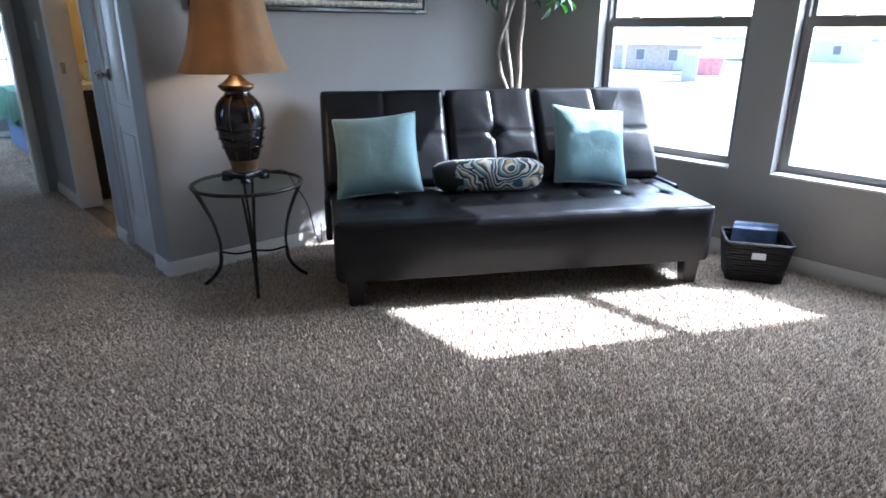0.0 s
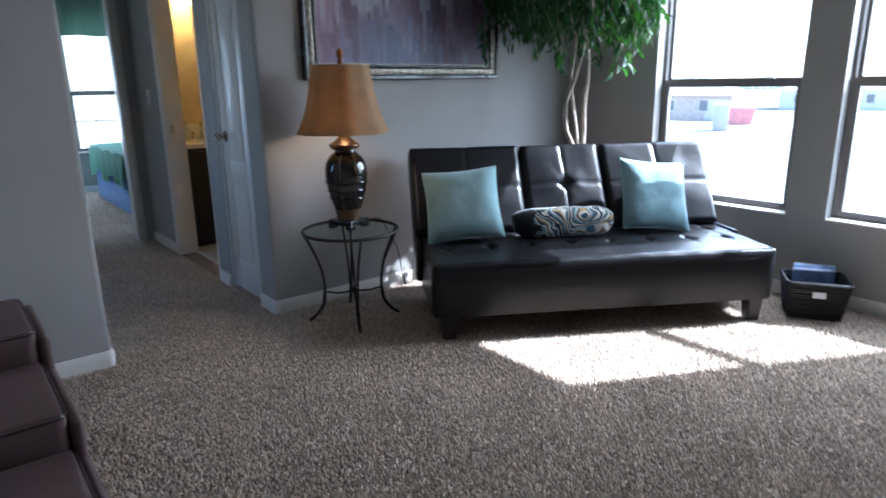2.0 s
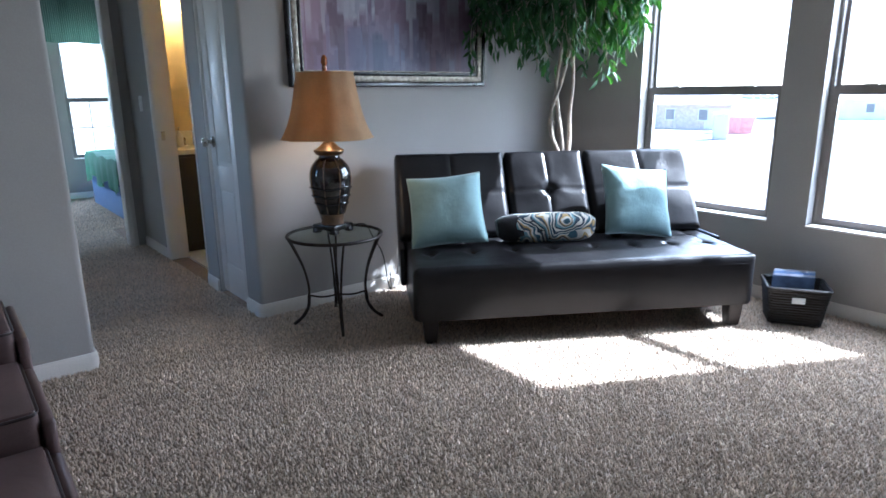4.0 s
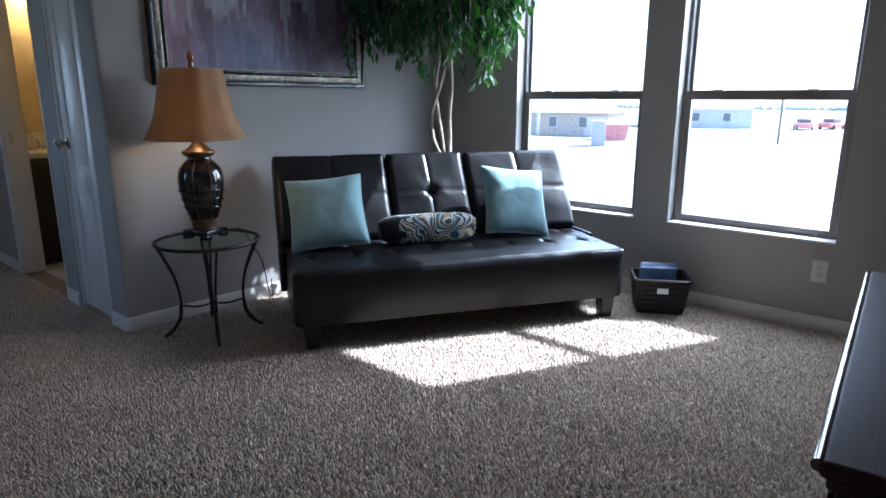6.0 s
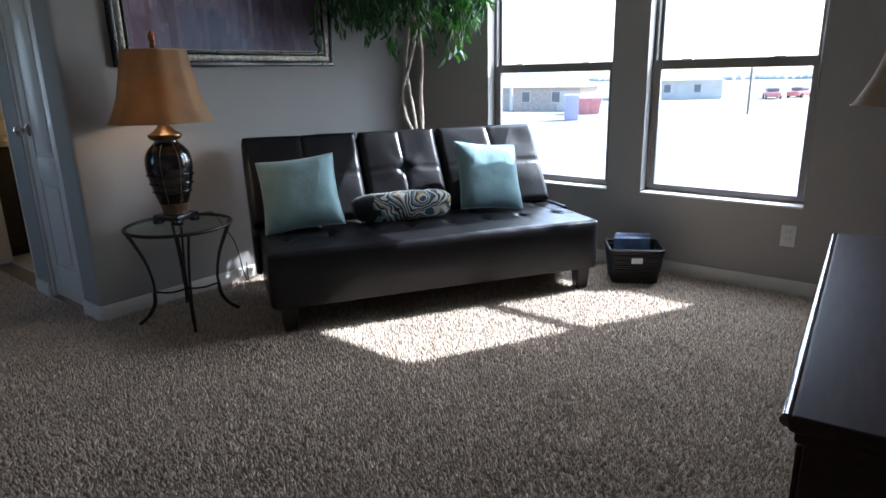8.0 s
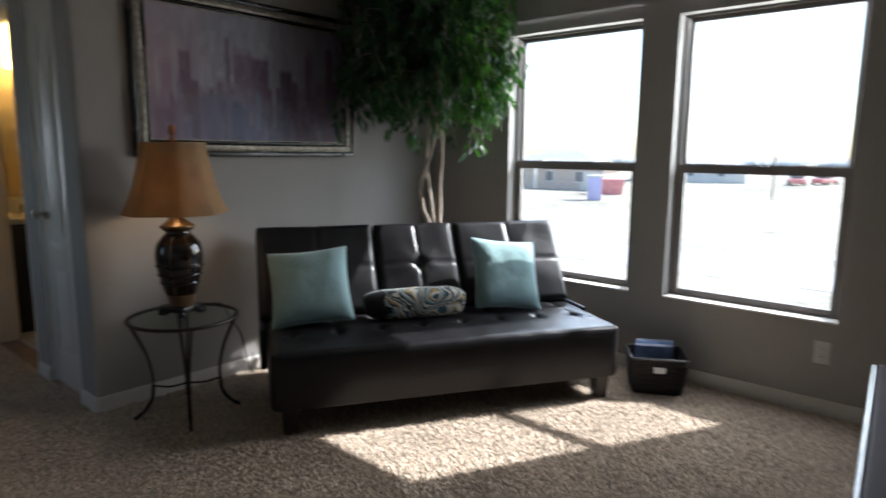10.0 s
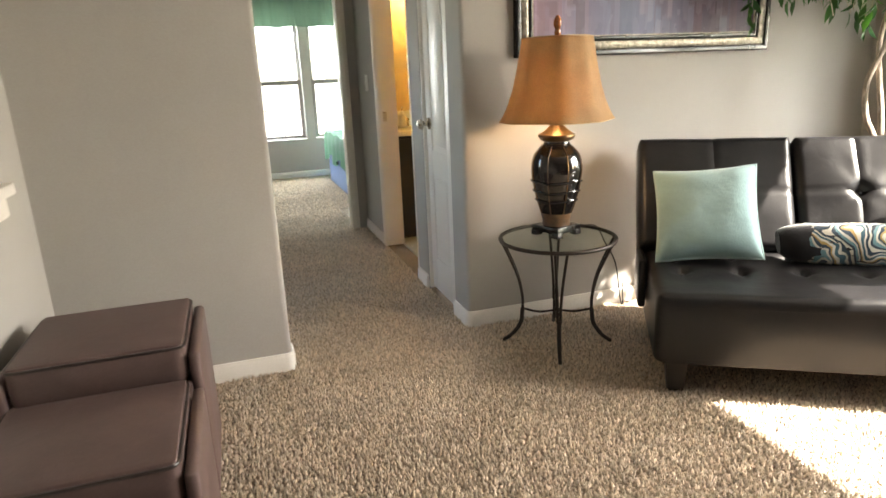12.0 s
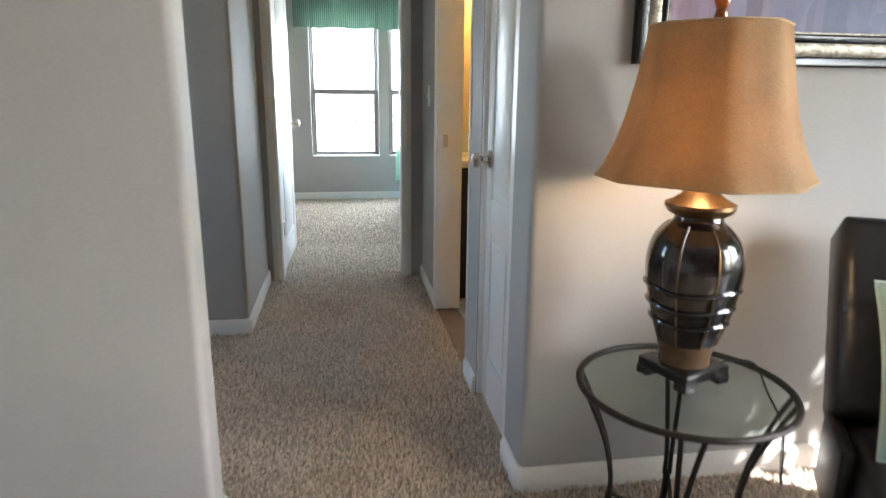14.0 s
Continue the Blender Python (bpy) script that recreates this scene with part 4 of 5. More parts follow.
    capped(f, [(0.008, 0.80), (0.011, 0.82), (0.016, 0.835), (0.012, 0.85), (0.019, 0.865), (0.016, 0.885), (0.006, 0.90)], 16)
    part("finial", f, AMBER, lamp, "amber faceted finial")
    bulb = bmesh.new()
    capped(bulb, [(0.012, 0.50), (0.014, 0.525), (0.026, 0.55), (0.03, 0.575), (0.024, 0.60), (0.008, 0.612)], 16)
    ob = part("bulb", bulb, BULB if lit else PLASTIC_WHITE, lamp)
    ob.visible_shadow = not lit
    if lit:
        d = bpy.data.lights.new("lamp_light", "POINT")
        d.energy, d.color, d.shadow_soft_size = LAMP, (1.0, 0.66, 0.36), 0.03
        o = new("lamp_light", d)
        o.location = (m @ Matrix.Translation((0, 0, 0.57))).translation
    return lamp


table_lamp(pose(0.303, 2.632, 0.498, 0, 0, 20) @ Matrix.Diagonal((0.91, 0.91, 1, 1)), True, "lit table lamp with black ribbed vase and tan bell shade")
cord = tagged(part("lamp_cord", tube(bmesh.new(), spline([(0.39, 2.66, 0.503), (0.46, 2.69, 0.503), (0.532, 2.68, 0.497), (0.57, 2.66, 0.42), (0.63, 2.66, 0.31), (0.70, 2.72, 0.12), (0.80, 2.84, 0.02), (0.86, 2.93, 0.1)], 7), 0.003, 6), RUBBER, None), "thin dark electrical cord hanging from the lamp", "cord")


# ---- framed painting ----
PX0, PX1, PZ0, PZ1 = 0.252, 1.655, 1.246, 2.09
pic = thing("framed_painting", pose((PX0 + PX1) / 2, 2.943, (PZ0 + PZ1) / 2), "large abstract city painting in a black and silver frame", "painting")
hw, hh = (PX1 - PX0) / 2, (PZ1 - PZ0) / 2


def moulding(o0, o1, depth, back, material, name, label):
    """Four mitred bars between two insets from the outer edge, standing out from the wall."""
    for k in range(4):
        bm = bmesh.new()
        w, h = (hw, hh) if k % 2 == 0 else (hh, hw)
        vs = []
        for y, oo in ((-back, 0), (-depth * 0.86, 0), (-depth, 0.2), (-depth, 0.8), (-depth * 0.9, 1.0), (-back, 1.0)):
            o = o0 + (o1 - o0) * oo
            vs.append([bm.verts.new((-(w - o), y, -(h - o))), bm.verts.new(((w - o), y, -(h - o)))])
        n = len(vs)
        for i in range(n):
            a, b = vs[i], vs[(i + 1) % n]
            bm.faces.new((a[0], a[1], b[1], b[0]))
        bm.faces.new([v[0] for v in vs])
        bm.faces.new([v[1] for v in vs][::-1])
        bmesh.ops.rotate(bm, verts=bm.verts[:], cent=(0, 0, 0), matrix=Matrix.Rotation(radians(90 * k), 3, "Y"))
        part(name, bm, material, pic, label)


moulding(0.0, 0.026, 0.034, 0.0, BLACK_GLOSS, "outer_frame", "glossy black outer moulding")
moulding(0.026, 0.062, 0.028, 0.0, SILVER, "silver_band", "embossed worn silver band")
moulding(0.062, 0.084, 0.024, 0.0, BLACK_GLOSS, "inner_frame", "black inner moulding")
moulding(0.084, 0.090, 0.020, 0.0, SILVER, "inner_lip", "thin silver lip")
part("canvas", box(bmesh.new(), -hw + 0.088, hw - 0.088, -0.014, -0.002, -hh + 0.088, hh - 0.088), CITY, pic, "canvas with mauve, plum and blue upright strokes", False)


# ---- potted fig tree ----
TX, TY = 1.905, 2.43
fig = thing("ficus_tree", pose(TX, TY, 0), "artificial weeping fig with thin braided stems and drooping leaves", "potted tree")
pot = bmesh.new()
capped(pot, [(0.11, 0.0), (0.125, 0.02), (0.15, 0.22), (0.16, 0.25), (0.155, 0.26), (0.14, 0.25)], 28)
part("pot", pot, WICKER, fig, "dark round pot")
rng = random.Random(7)
tips = []
# sideways sway and depth of the three stems at rising heights
SWAY = ((0.0, -0.01, -0.075, -0.085, -0.03, 0.01, 0.03, 0.05), (0.01, 0.0, -0.015, -0.04, -0.06, -0.04, -0.02, -0.04), (0.02, 0.03, 0.035, 0.03, 0.045, 0.04, 0.03, 0.02))
for k in range(3):
    pts = []
    for j, z in enumerate((0.2, 0.72, 0.92, 1.08, 1.25, 1.42, 1.6, 1.8)):
        w, dp = SWAY[k][j], 0.025 * math.sin(j * 1.3 + 2.1 * k)
        pts.append((0.6 * w + 0.8 * dp, -0.8 * w + 0.6 * dp, z))
    pts = spline(pts, 5)
    part("stem", tube(bmesh.new(), pts, [0.0150 - 0.006 * i / len(pts) for i in range(len(pts))], 8), BARK, fig, "pale thin winding stem")
    tips.append(pts)
twigs = bmesh.new()
LV, LF = [], []


def leaf(p, d, length, width, up):
    """A folded pointed leaf from p along d."""
    side = d.cross(up)
    if side.length < 1e-3:
        side = d.orthogonal()
    side.normalize()
    nrm = side.cross(d).normalized()
    i = len(LV)
    for t, w, b in ((0, 0, 0), (0.3, 0.8, 0.03), (0.6, 0.85, 0.0), (1.0, 0.0, -0.12)):
        mid = p + d * length * t + nrm * length * b
        if w == 0:
            LV.append(mid)
        else:
            LV.extend((mid - side * width * w / 2 + nrm * width * 0.16, mid, mid + side * width * w / 2 + nrm * width * 0.16))
    LF.extend(((i, i + 1, i + 2), (i, i + 2, i + 3), (i + 1, i + 4, i + 5, i + 2), (i + 2, i + 5, i + 6, i + 3), (i + 4, i + 7, i + 5), (i + 5, i + 7, i + 6)))


def inside(q):
    return q.x + TX < WX - 0.09 and q.y + TY < 2.90 and q.z < 2.5


for k in range(430):
    s = tips[k % 3][-1 - rng.randrange(9)]
    a = rng.uniform(0, 2 * math.pi)
    reach = rng.uniform(0.15, 1.0) ** 0.6
    rx, ry = 0.60 * reach, 0.52 * reach
    zt = rng.uniform(1.55, 2.42)
    end = Vector((rx * math.cos(a) + 0.06, ry * math.sin(a) + 0.11, zt + 0.08 * (1 - reach)))
    droop = rng.uniform(0.08, 0.3)
    mid = (Vector(s) + end) / 2 + Vector((0, 0, 0.14))
    tip = end + Vector((rng.uniform(-0.06, 0.08), rng.uniform(-0.08, 0.04), -droop))
    line = [p for p in spline([s, mid, end, tip], 5) if inside(p)]
    if len(line) < 6:
        continue
    tube(twigs, line, [0.004 - 0.0025 * i / len(line) for i in range(len(line))], 5)
    for i in range(4, len(line)):
        if line[i].z < 1.5 and rng.random() < 0.7:
            continue
        for _ in range(3 if i > 7 else 2):
            d = Vector((rng.gauss(0, 0.5), rng.gauss(0, 0.5), -0.75 + rng.gauss(0, 0.3)))
            d = (d + (line[i] - line[i - 1]).normalized() * 0.5).normalized()
            p = line[i] + Vector((rng.gauss(0, 0.02), rng.gauss(0, 0.02), rng.gauss(0, 0.02)))
            L = rng.uniform(0.055, 0.095)
            if inside(p + d * L) and inside(p):
                leaf(p, d, L, L * rng.uniform(0.27, 0.37), Vector((rng.gauss(0, 1), rng.gauss(0, 1), 0.6)).normalized())
# a low sprig of leaves that hangs out in the sunlight
for k in range(11):
    p = Vector((0.175 + 0.018 * (k % 4) * (1 if k % 2 else -1), -0.18 + rng.gauss(0, 0.025), 1.40 - 0.012 * k))
    d = Vector((rng.gauss(0.1, 0.6), rng.gauss(-0.2, 0.4), -0.7)).normalized()
    leaf(p, d, rng.uniform(0.07, 0.10), rng.uniform(0.032, 0.042), Vector((1, -0.5, 1)))
tube(twigs, spline([(0.04, -0.05, 1.62), (0.12, -0.12, 1.6), (0.16, -0.17, 1.5), (0.175, -0.18, 1.36)], 5), 0.0025, 5)
part("branchwork", twigs, BARK, fig, "thin brown branchwork")
me = bpy.data.meshes.new("crown")
me.from_pydata([tuple(v) for v in LV], [], LF)
me.materials.append(LEAF)
me.polygons.foreach_set("use_smooth", [True] * len(me.polygons))
crown = new("crown", me)
crown.parent = fig
tagged(crown, "drooping narrow dark green leaves", "", "", "stuff")


# ---- magazine basket ----
BK = pose(2.066, 0.959, 0, 0, 0, -58)
basket = thing("magazine_basket", BK, "black woven basket with handles holding magazines", "basket")


def basket_ring(z, r=0.0):
    k = z / 0.19
    a, b = 0.122 + 0.024 * k + r, 0.10 + 0.022 * k + r
    pts = []
    for cx, cy, a0 in ((a, b, 0), (-a, b, 90), (-a, -b, 180), (a, -b, 270)):
        for q in range(5):
            t = radians(a0 + q * 22.5)
            pts.append((cx - math.copysign(0.025, cx) + 0.025 * math.cos(t), cy - math.copysign(0.025, cy) + 0.025 * math.sin(t) + 0.14, z))
    return pts


for j in range(13):
    part("woven_strand", tube(bmesh.new(), [(x, y, z + 0.002 * (-1) ** (i + j)) for i, (x, y, z) in enumerate(basket_ring(0.006 + j * 0.0145))], 0.0078, 6, True), WICKER, basket)
part("rim", tube(bmesh.new(), basket_ring(0.196, 0.002), 0.0095, 7, True), WICKER, basket)
shell = bmesh.new()
low, high = [shell.verts.new(p) for p in basket_ring(0.004, -0.002)], [shell.verts.new(p) for p in basket_ring(0.19, -0.004)]
for i in range(len(low)):
    shell.faces.new((low[i], low[(i + 1) % len(low)], high[(i + 1) % len(low)], high[i]))
shell.faces.new(low[::-1])
bmesh.ops.solidify(shell, geom=shell.faces[:], thickness=0.003)
part("inner_lining", shell, WICKER, basket)
part("label_holder", box(bmesh.new(), -0.032, 0.03, 0.006, 0.0135, 0.125, 0.158, 0.003), LABEL, basket, "pale grey handle plate")
for k in range(6):
    y = 0.085 + k * 0.022
    mg = thing("magazine", BK @ pose(-0.02 + 0.004 * k, y, 0.012, -7 + k * 1.2, 0, 0), "glossy blue-grey magazine standing in the basket" if k == 0 else "glossy magazine standing in the basket", "magazine", "magazines in the basket")
    part("pages", box(bmesh.new(), -0.098, 0.098, -0.004, 0.004, 0.0, 0.232 + 0.006 * (k % 3), 0.001), PAPER, mg)
    part("cover", box(bmesh.new(), -0.1, 0.1, -0.0062, -0.0046, 0.0, 0.235 + 0.006 * (k % 3)), COVER_BLUE if k % 2 == 0 else COVER_GREY, mg, "", False)


# ---- leather ottomans by the half wall ----
def ottoman(y0, y1, h, x0=-1.665, x1=-1.15):
    o = thing("ottoman", pose((x0 + x1) / 2, (y0 + y1) / 2, 0), "brown leather box ottoman with piped cushion top", "ottoman", "row of leather ottomans")
    w, d = x1 - x0, y1 - y0
    part("base", box(bmesh.new(), -w / 2 + 0.03, w / 2 - 0.03, -d / 2, d / 2, 0.0, h - 0.115, 0.012, 3), BROWN_LEATHER, o)
    for s in (-1, 1):
        a, b = sorted((s * (w / 2 - 0.032), s * w / 2))
        part("side_panel", box(bmesh.new(), a, b, -d / 2 + 0.002, d / 2 - 0.002, 0.0, h - 0.035, 0.013, 3), BROWN_LEATHER, o)
    part("cushion", soft_slab(bmesh.new(), w - 0.07, d - 0.004, 0.112, 0.016, 26, 24, 0.03, 0.012, None, pose(-w / 2 + 0.035, -d / 2 + 0.002, h - 0.114)), BROWN_LEATHER, o)
    ring = [(x, y, h - 0.012) for x, y in rounded([(-w / 2 + 0.036, -d / 2 + 0.003, 1), (w / 2 - 0.036, -d / 2 + 0.003, 1), (w / 2 - 0.036, d / 2 - 0.003, 1), (-w / 2 + 0.036, d / 2 - 0.003, 1)], 0.03)]
    part("piping", tube(bmesh.new(), ring, 0.0045, 6, True), PIPING, o)
    return o


ottoman(2.02, 2.45, 0.50)
ottoman(1.575, 2.01, 0.405)
ottoman(1.11, 1.565, 0.315)


# ---- low console with a second lamp ----
CON = pose(-0.07, -0.165, 0, 0, 0, 5.1)
con = thing("console", CON, "low dark wood console with a thick rounded top", "console")
part("top", box(bmesh.new(), 0, 1.55, -0.50, 0.0, 0.535, 0.57, 0.014, 4), DARK_WOOD, con, "polished dark top with rounded edge")
part("front_edge", tube(bmesh.new(), [(0.012, 0.0, 0.556), (1.538, 0.0, 0.556)], 0.0135, 10), POLISHED, con, "polished rounded front edge")
part("under_moulding", box(bmesh.new(), 0.014, 1.536, -0.49, -0.014, 0.512, 0.534, 0.006), DARK_WOOD, con)
part("body", box(bmesh.new(), 0.03, 1.52, -0.48, -0.03, 0.05, 0.511, 0.004), DARK_WOOD, con)
part("plinth", box(bmesh.new(), 0.02, 1.53, -0.485, -0.022, -0.008, 0.049, 0.005), DARK_WOOD, con)
for k in range(3):
    x0 = 0.05 + k * 0.485
    dr = part("drawer_front", box(bmesh.new(), x0, x0 + 0.475, -0.0295, -0.018, 0.09, 0.49, 0.004), DARK_WOOD, con)
table_lamp(CON @ pose(1.12, -0.26, 0.57, 0, 0, 14), False, "unlit lamp with black ribbed vase and bell shade on console")


# ---- bathroom ----
van = thing("vanity_cabinet", pose(0.125, 4.73, -0.02), "dark wood bathroom vanity cabinet", "cabinet")
part("body", box(bmesh.new(), 0.0, 1.3, 0.012, 0.505, 0.015, 0.785, 0.003), BLACK_WOOD, van)
for k in range(2):
    part("door", box(bmesh.new(), 0.02 + k * 0.63, 0.64 + k * 0.63, -0.006, 0.0115, 0.1, 0.765, 0.004), BLACK_WOOD, van)
top = tagged(part("countertop", box(bmesh.new(), 0.122, 1.43, 4.71, 5.238, 0.767, 0.805, 0.006), COUNTER, None), "cream cultured marble vanity top with backsplash", "countertop")
part("backsplash", box(bmesh.new(), 0.122, 1.43, 5.22, 5.239, 0.806, 0.92, 0.004), COUNTER, top)
part("side_splash", box(bmesh.new(), 0.122, 0.14, 4.72, 5.219, 0.806, 0.92, 0.004), COUNTER, top)
fau = thing("faucet", pose(0.42, 5.13, 0.806), "small brushed nickel basin faucet", "faucet")
part("spout", tube(bmesh.new(), spline([(0, 0, 0), (0, 0, 0.1), (0, -0.03, 0.14), (0, -0.09, 0.13)], 5), 0.011, 8), NICKEL, fau)
for x in (-0.09, 0.09):
    h = bmesh.new()
    capped(h, [(0.022, 0), (0.018, 0.03), (0.026, 0.05), (0.02, 0.065)], 14)
    bmesh.ops.translate(h, verts=h.verts[:], vec=(x, 0, 0))
    part("handle", h, NICKEL, fau)
bot = thing("soap_bottle", pose(0.28, 5.05, 0.806), "white pump soap bottle on the vanity", "bottle")
b = bmesh.new()
capped(b, [(0.028, 0), (0.03, 0.01), (0.03, 0.09), (0.012, 0.11), (0.01, 0.125)], 18)
part("body", b, PLASTIC_WHITE, bot)
part("pump", tube(bmesh.new(), [(0, 0, 0.12), (0, 0, 0.15), (0, -0.03, 0.152)], 0.005, 6), NICKEL, bot)
sc = thing("wall_sconce", pose(0.40, 5.239, 2.0), "glowing amber glass wall sconce above the vanity", "wall light")
part("back_plate", box(bmesh.new(), -0.05, 0.05, -0.02, 0, -0.06, 0.06, 0.004), NICKEL, sc)
g = bmesh.new()
lathe(g, [(0.082, -0.155), (0.08, -0.05), (0.076, 0.06), (0.07, 0.16)], 24)
bmesh.ops.solidify(g, geom=g.faces[:], thickness=0.004)
bmesh.ops.translate(g, verts=g.verts[:], vec=(0, -0.10, 0))
part("glass_shade", g, SCONCE_GLASS, sc, "amber glass cylinder shade")
d = bpy.data.lights.new("sconce_light", "POINT")
d.energy, d.color, d.shadow_soft_size = SCONCE, (1.0, 0.68, 0.32), 0.06
o = new("sconce_light", d)
o.location = (0.40, 5.02, 1.75)


# ---- bedroom ----
bed = thing("bed", pose(0.10, 6.45, 0), "bed with blue skirt and green bedspread", "bed")
part("mattress", box(bmesh.new(), 0.02, 2.1, 0.02, 1.48, 0.30, 0.55, 0.05, 4), GREEN_SPREAD, bed)
part("bed_skirt", soft_slab(bmesh.new(), 2.1, 1.5, 0.34, 0.01, 30, 20, 0.03), BLUE_SKIRT, bed, "bright blue bed skirt")
sp = bmesh.new()
N = 26
rows = []
for j in range(N + 1):
    row = []
    for i in range(12):
        y = 0.0 + 1.5 * j / N
        s = i / 11
        if s < 0.45:
            x, z = -0.03 - 0.02 * math.sin(j * 1.3) * (1 - s / 0.45), 0.30 + 0.29 * s / 0.45 - (0.05 * math.sin(j * 0.55) if s < 0.1 else 0)
        else:
            x, z = -0.03 + (s - 0.45) / 0.55 * 2.1, 0.59 + 0.012 * math.sin(j * 0.8 + i)
        row.append(sp.verts.new((x, y, z)))
    rows.append(row)
for j in range(N):
    for i in range(11):
        sp.faces.new((rows[j][i], rows[j][i + 1], rows[j + 1][i + 1], rows[j + 1][i]))
bmesh.ops.solidify(sp, geom=sp.faces[:], thickness=0.012)
part("bedspread", sp, GREEN_SPREAD, bed, "green quilted bedspread hanging over the side")
val = bmesh.new()
front = []
for i in range(121):
    x = -0.95 + 2.05 * i / 120
    y = 8.28 + 0.012 * math.sin(i * 0.55) + 0.004 * math.sin(i * 1.7)
    front.append([val.verts.new((x, y, z)) for z in (1.80 + 0.006 * math.sin(i * 0.3), 2.15, 2.40)])
for a, b in zip(front, front[1:]):
    for k in range(2):
        val.faces.new((a[k], b[k], b[k + 1], a[k + 1]))
bmesh.ops.solidify(val, geom=val.faces[:], thickness=0.01)
vo = tagged(part("window_valance", val, VALANCE, None), "green striped fabric valance over the bedroom windows", "valance")
part("mounting_board", box(bmesh.new(), -0.95, 1.10, 8.295, 8.419, 2.38, 2.40), TRIM, vo)


# ---- outside ----
GZ = -3.1
structure("ground", boxes((-700, 900, -700, 900, GZ - 0.3, GZ)), DIRT, "flat pale dry ground with thin grass", "ground", False)
structure("road", boxes((22, 27, -300, 300, GZ + 0.004, GZ + 0.014)), ROAD, "pale concrete road", "road", False)
structure("pavement", boxes((29, 30.2, -300, 300, GZ + 0.004, GZ + 0.016)), ROAD, "narrow concrete pavement", "pavement", False)


def house(m, w, d, h, rise, walls, label, garage=True):
    hs = thing("house", m, label, "house")
    part("wall", box(bmesh.new(), 0, w, 0, d, 0, h), walls, hs, "", False)
    r = bmesh.new()
    e = 0.5
    p = [(-e, -e, h), (w + e, -e, h), (w + e, d + e, h), (-e, d + e, h), (d / 2, d / 2, h + rise), (w - d / 2, d / 2, h + rise)]
    v = [r.verts.new(q) for q in p]
    for f in ((0, 1, 5, 4), (1, 2, 5), (2, 3, 4, 5), (3, 0, 4), (3, 2, 1, 0)):
        r.faces.new([v[i] for i in f])
    part("roof", r, ROOFING, hs, "grey hipped shingle roof", False)
    for k in range(3):
        x = w * (0.12 + 0.3 * k)
        win = part("window", box(bmesh.new(), x, x + 1.1, -0.05, 0.04, 0.9, 2.2), SIDING, hs, "", False)
        part("pane", box(bmesh.new(), x + 0.1, x + 1.0, -0.07, -0.052, 1.0, 2.1), HAZED_PANE, win, "", False)
    if garage:
        part("garage_door", box(bmesh.new(), w * 0.78, w * 0.78 + 2.6, -0.06, 0.04, 0, 2.2), SIDING, hs, "", False)
        part("porch_post", box(bmesh.new(), w * 0.34, w * 0.34 + 0.3, -1.4, -1.1, 0, h), SIDING, hs, "", False)
    return hs


house(pose(62.5, 45.0, GZ, 0, 0, -78), 12, 8, 2.6, 2.0, BRICK, "single-storey brick house with grey hipped roof")
house(pose(92.0, 40.0, GZ, 0, 0, -66), 14, 9, 2.7, 1.4, SIDING, "far pale single-storey house with grey roof", False)
house(pose(130.0, 8.0, GZ, 0, 0, -85), 30, 10, 3.0, 1.2, SIDING, "long low pale far building", False)
toilet = thing("portable_toilet", pose(52.0, 27.5, GZ, 0, 0, -60), "purple portable toilet on the building lot", "portable toilet")
part("cabin", box(bmesh.new(), -0.6, 0.6, -0.6, 0.6, 0, 2.1, 0.05), PURPLE, toilet)
part("roof", box(bmesh.new(), -0.65, 0.65, -0.65, 0.65, 2.1, 2.3, 0.08), SIDING, toilet)
skip = thing("dumpster", pose(60.8, 30.5, GZ, 0, 0, -60), "red steel dumpster on the building lot", "dumpster")
b = bmesh.new()
prism(b, [(-1.6, -1), (1.6, -1), (1.6, 1), (-1.6, 1)], 0, 1.6)
for v in b.verts:
    if v.co.z < 0.1:
        v.co.x *= 0.8
part("bin", b, RED, skip, "", False)
for k in range(5):
    part("rib", box(bmesh.new(), -1.35 + k * 0.65, -1.25 + k * 0.65, -1.06, -1.0, 0.1, 1.55), RED, skip, "", False)
pole = thing("utility_pole", pose(64.6, 15.5, GZ), "thin weathered wooden pole", "pole")
part("shaft", tube(bmesh.new(), [(0, 0, 0), (0, 0, 4.3)], 0.1, 8), POLE_WOOD, pole)


def far_car(x, y, rz, paint, label):
    c = thing("car", pose(x, y, GZ, 0, 0, rz), label, "car", "cars parked far off")
    part("body", box(bmesh.new(), -2.2, 2.2, -0.9, 0.9, 0.3, 0.95, 0.15, 2), paint, c)
    part("cabin", box(bmesh.new(), -1.2, 1.0, -0.8, 0.8, 0.95, 1.5, 0.2, 2), HAZED_PANE, c)
    for wx in (-1.4, 1.4):
        for wy in (-0.9, 0.9):
            part("wheel", tube(bmesh.new(), [(wx, wy - 0.1, 0.32), (wx, wy + 0.1, 0.32)], 0.33, 12), RUBBER, c)


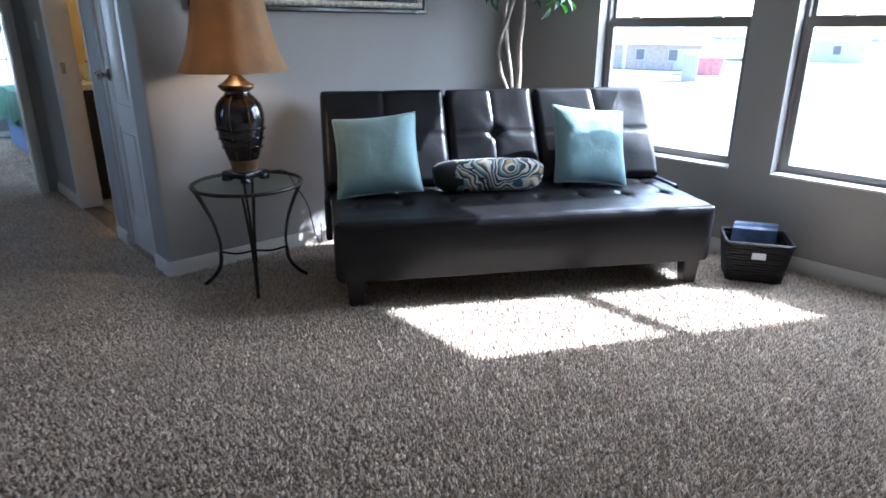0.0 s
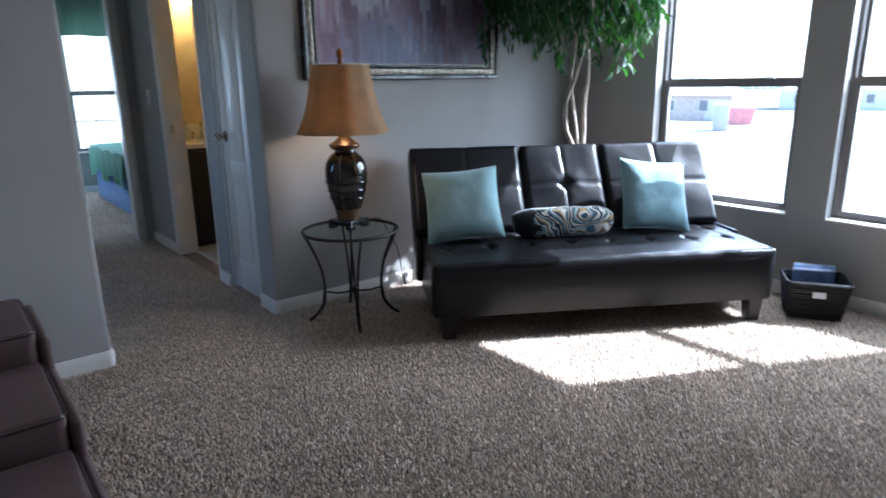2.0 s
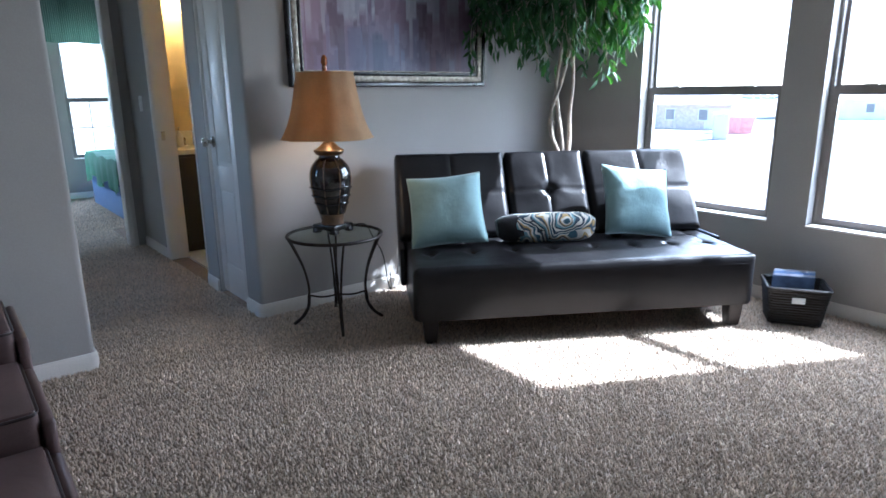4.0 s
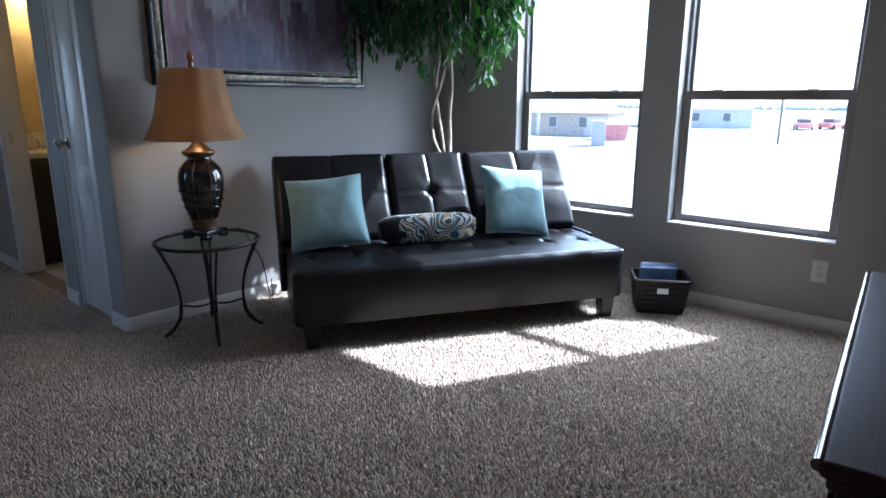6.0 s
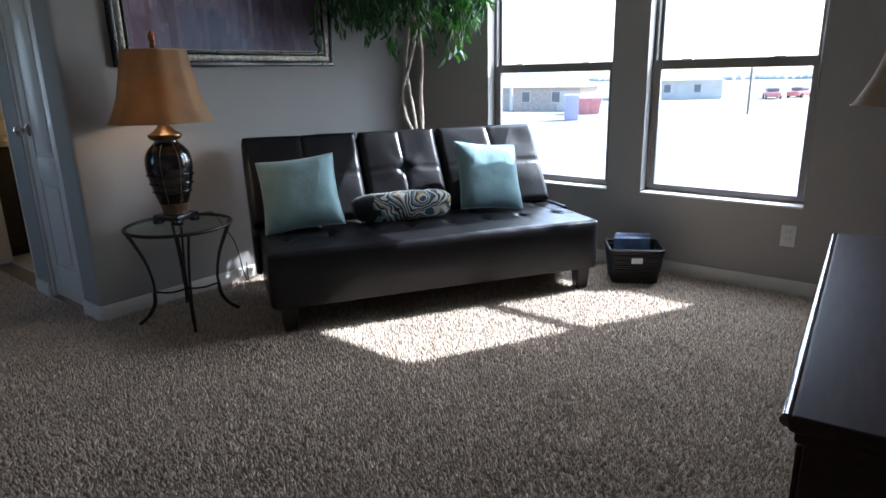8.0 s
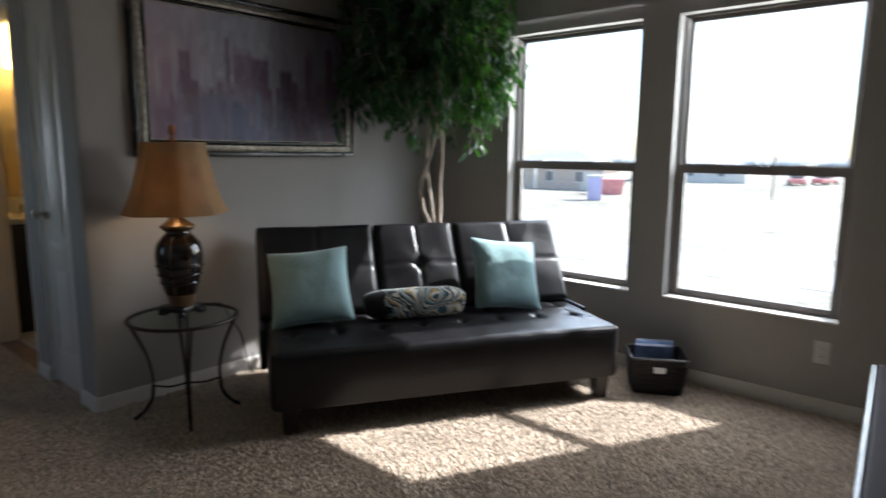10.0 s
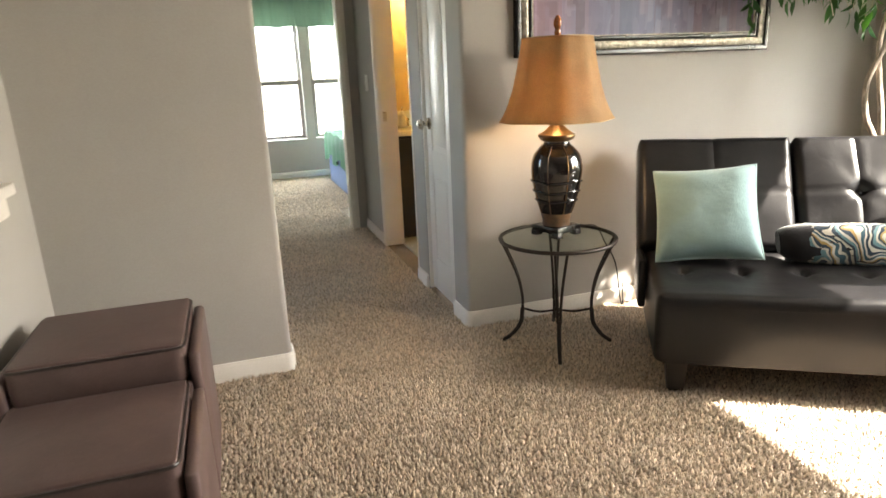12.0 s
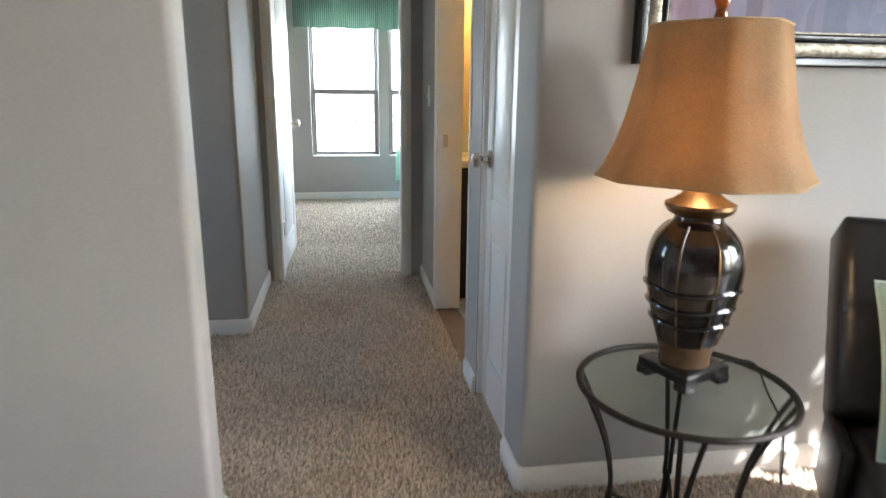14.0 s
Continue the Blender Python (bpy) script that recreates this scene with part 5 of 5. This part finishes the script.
far_car(99, 20.8, 20, RED, "red car parked on the far lot")
far_car(103, 18.0, -15, RED, "red car parked on the far lot")
far_car(108, 15.0, 5, SIDING, "white car parked on the far lot")
# The tree line gets its haze from the pale grey base colour.
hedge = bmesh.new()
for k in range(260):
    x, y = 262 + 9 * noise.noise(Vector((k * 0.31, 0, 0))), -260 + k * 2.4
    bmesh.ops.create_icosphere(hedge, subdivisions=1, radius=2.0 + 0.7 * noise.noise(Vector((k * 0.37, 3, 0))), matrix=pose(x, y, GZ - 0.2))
structure("backdrop", hedge, HAZED_TREES, "far line of trees, haze mixed into its grey colour", "trees")


# ---- carpet pile ----
def pile(x0, x1, y0, y1, step=0.0112):
    xs, ys = np.meshgrid(np.arange(x0, x1, step), np.arange(y0, y1, step))
    rs = np.random.RandomState(3)
    n = xs.size
    c = np.stack((xs.ravel(), ys.ravel()), 1) + rs.uniform(-0.45, 0.45, (n, 2)) * step
    a = rs.uniform(0, 2 * np.pi, n)
    r = rs.uniform(0.0050, 0.0078, n)
    h = rs.uniform(-0.004, 0.011, n)
    lean_dir = rs.uniform(0, 2 * np.pi, n)
    lean_amt = rs.uniform(0.0, 0.007, n)
    V = np.empty((n, 4, 3))
    for k in range(3):
        V[:, k, 0] = c[:, 0] + r * np.cos(a + k * 2.0944)
        V[:, k, 1] = c[:, 1] + r * np.sin(a + k * 2.0944)
        V[:, k, 2] = -0.0105
    V[:, 3, 0] = c[:, 0] + lean_amt * np.cos(lean_dir)
    V[:, 3, 1] = c[:, 1] + lean_amt * np.sin(lean_dir)
    V[:, 3, 2] = h
    i = np.arange(n)[:, None] * 4
    F = np.concatenate((i + [0, 1, 3], i + [1, 2, 3], i + [2, 0, 3]), 1).reshape(-1, 3)
    return V.reshape(-1, 3), F


vs, fs, off = [], [], 0
for area in ((-1.3, 0.5, 6.17, 8.42, 0.017), (-1.7, WX, -0.25, 2.82), (-0.857, WX, 2.82, 2.945), (-1.7, 0.0, 2.945, 5.27), (-0.9, -0.1, 5.27, 6.17)):
    v, f = pile(*area)
    vs.append(v)
    fs.append(f + off)
    off += len(v)
V, F = np.concatenate(vs), np.concatenate(fs)
me = bpy.data.meshes.new("carpet")
me.vertices.add(len(V))
me.vertices.foreach_set("co", V.ravel())
me.loops.add(F.size)
me.loops.foreach_set("vertex_index", F.ravel())
me.polygons.add(len(F))
me.polygons.foreach_set("loop_start", np.arange(0, F.size, 3))
me.update(calc_edges=True)
me.materials.append(CARPET)
tagged(new("carpet", me), "greige speckled frieze carpet with short twisted tufts", "carpet", "", "stuff")
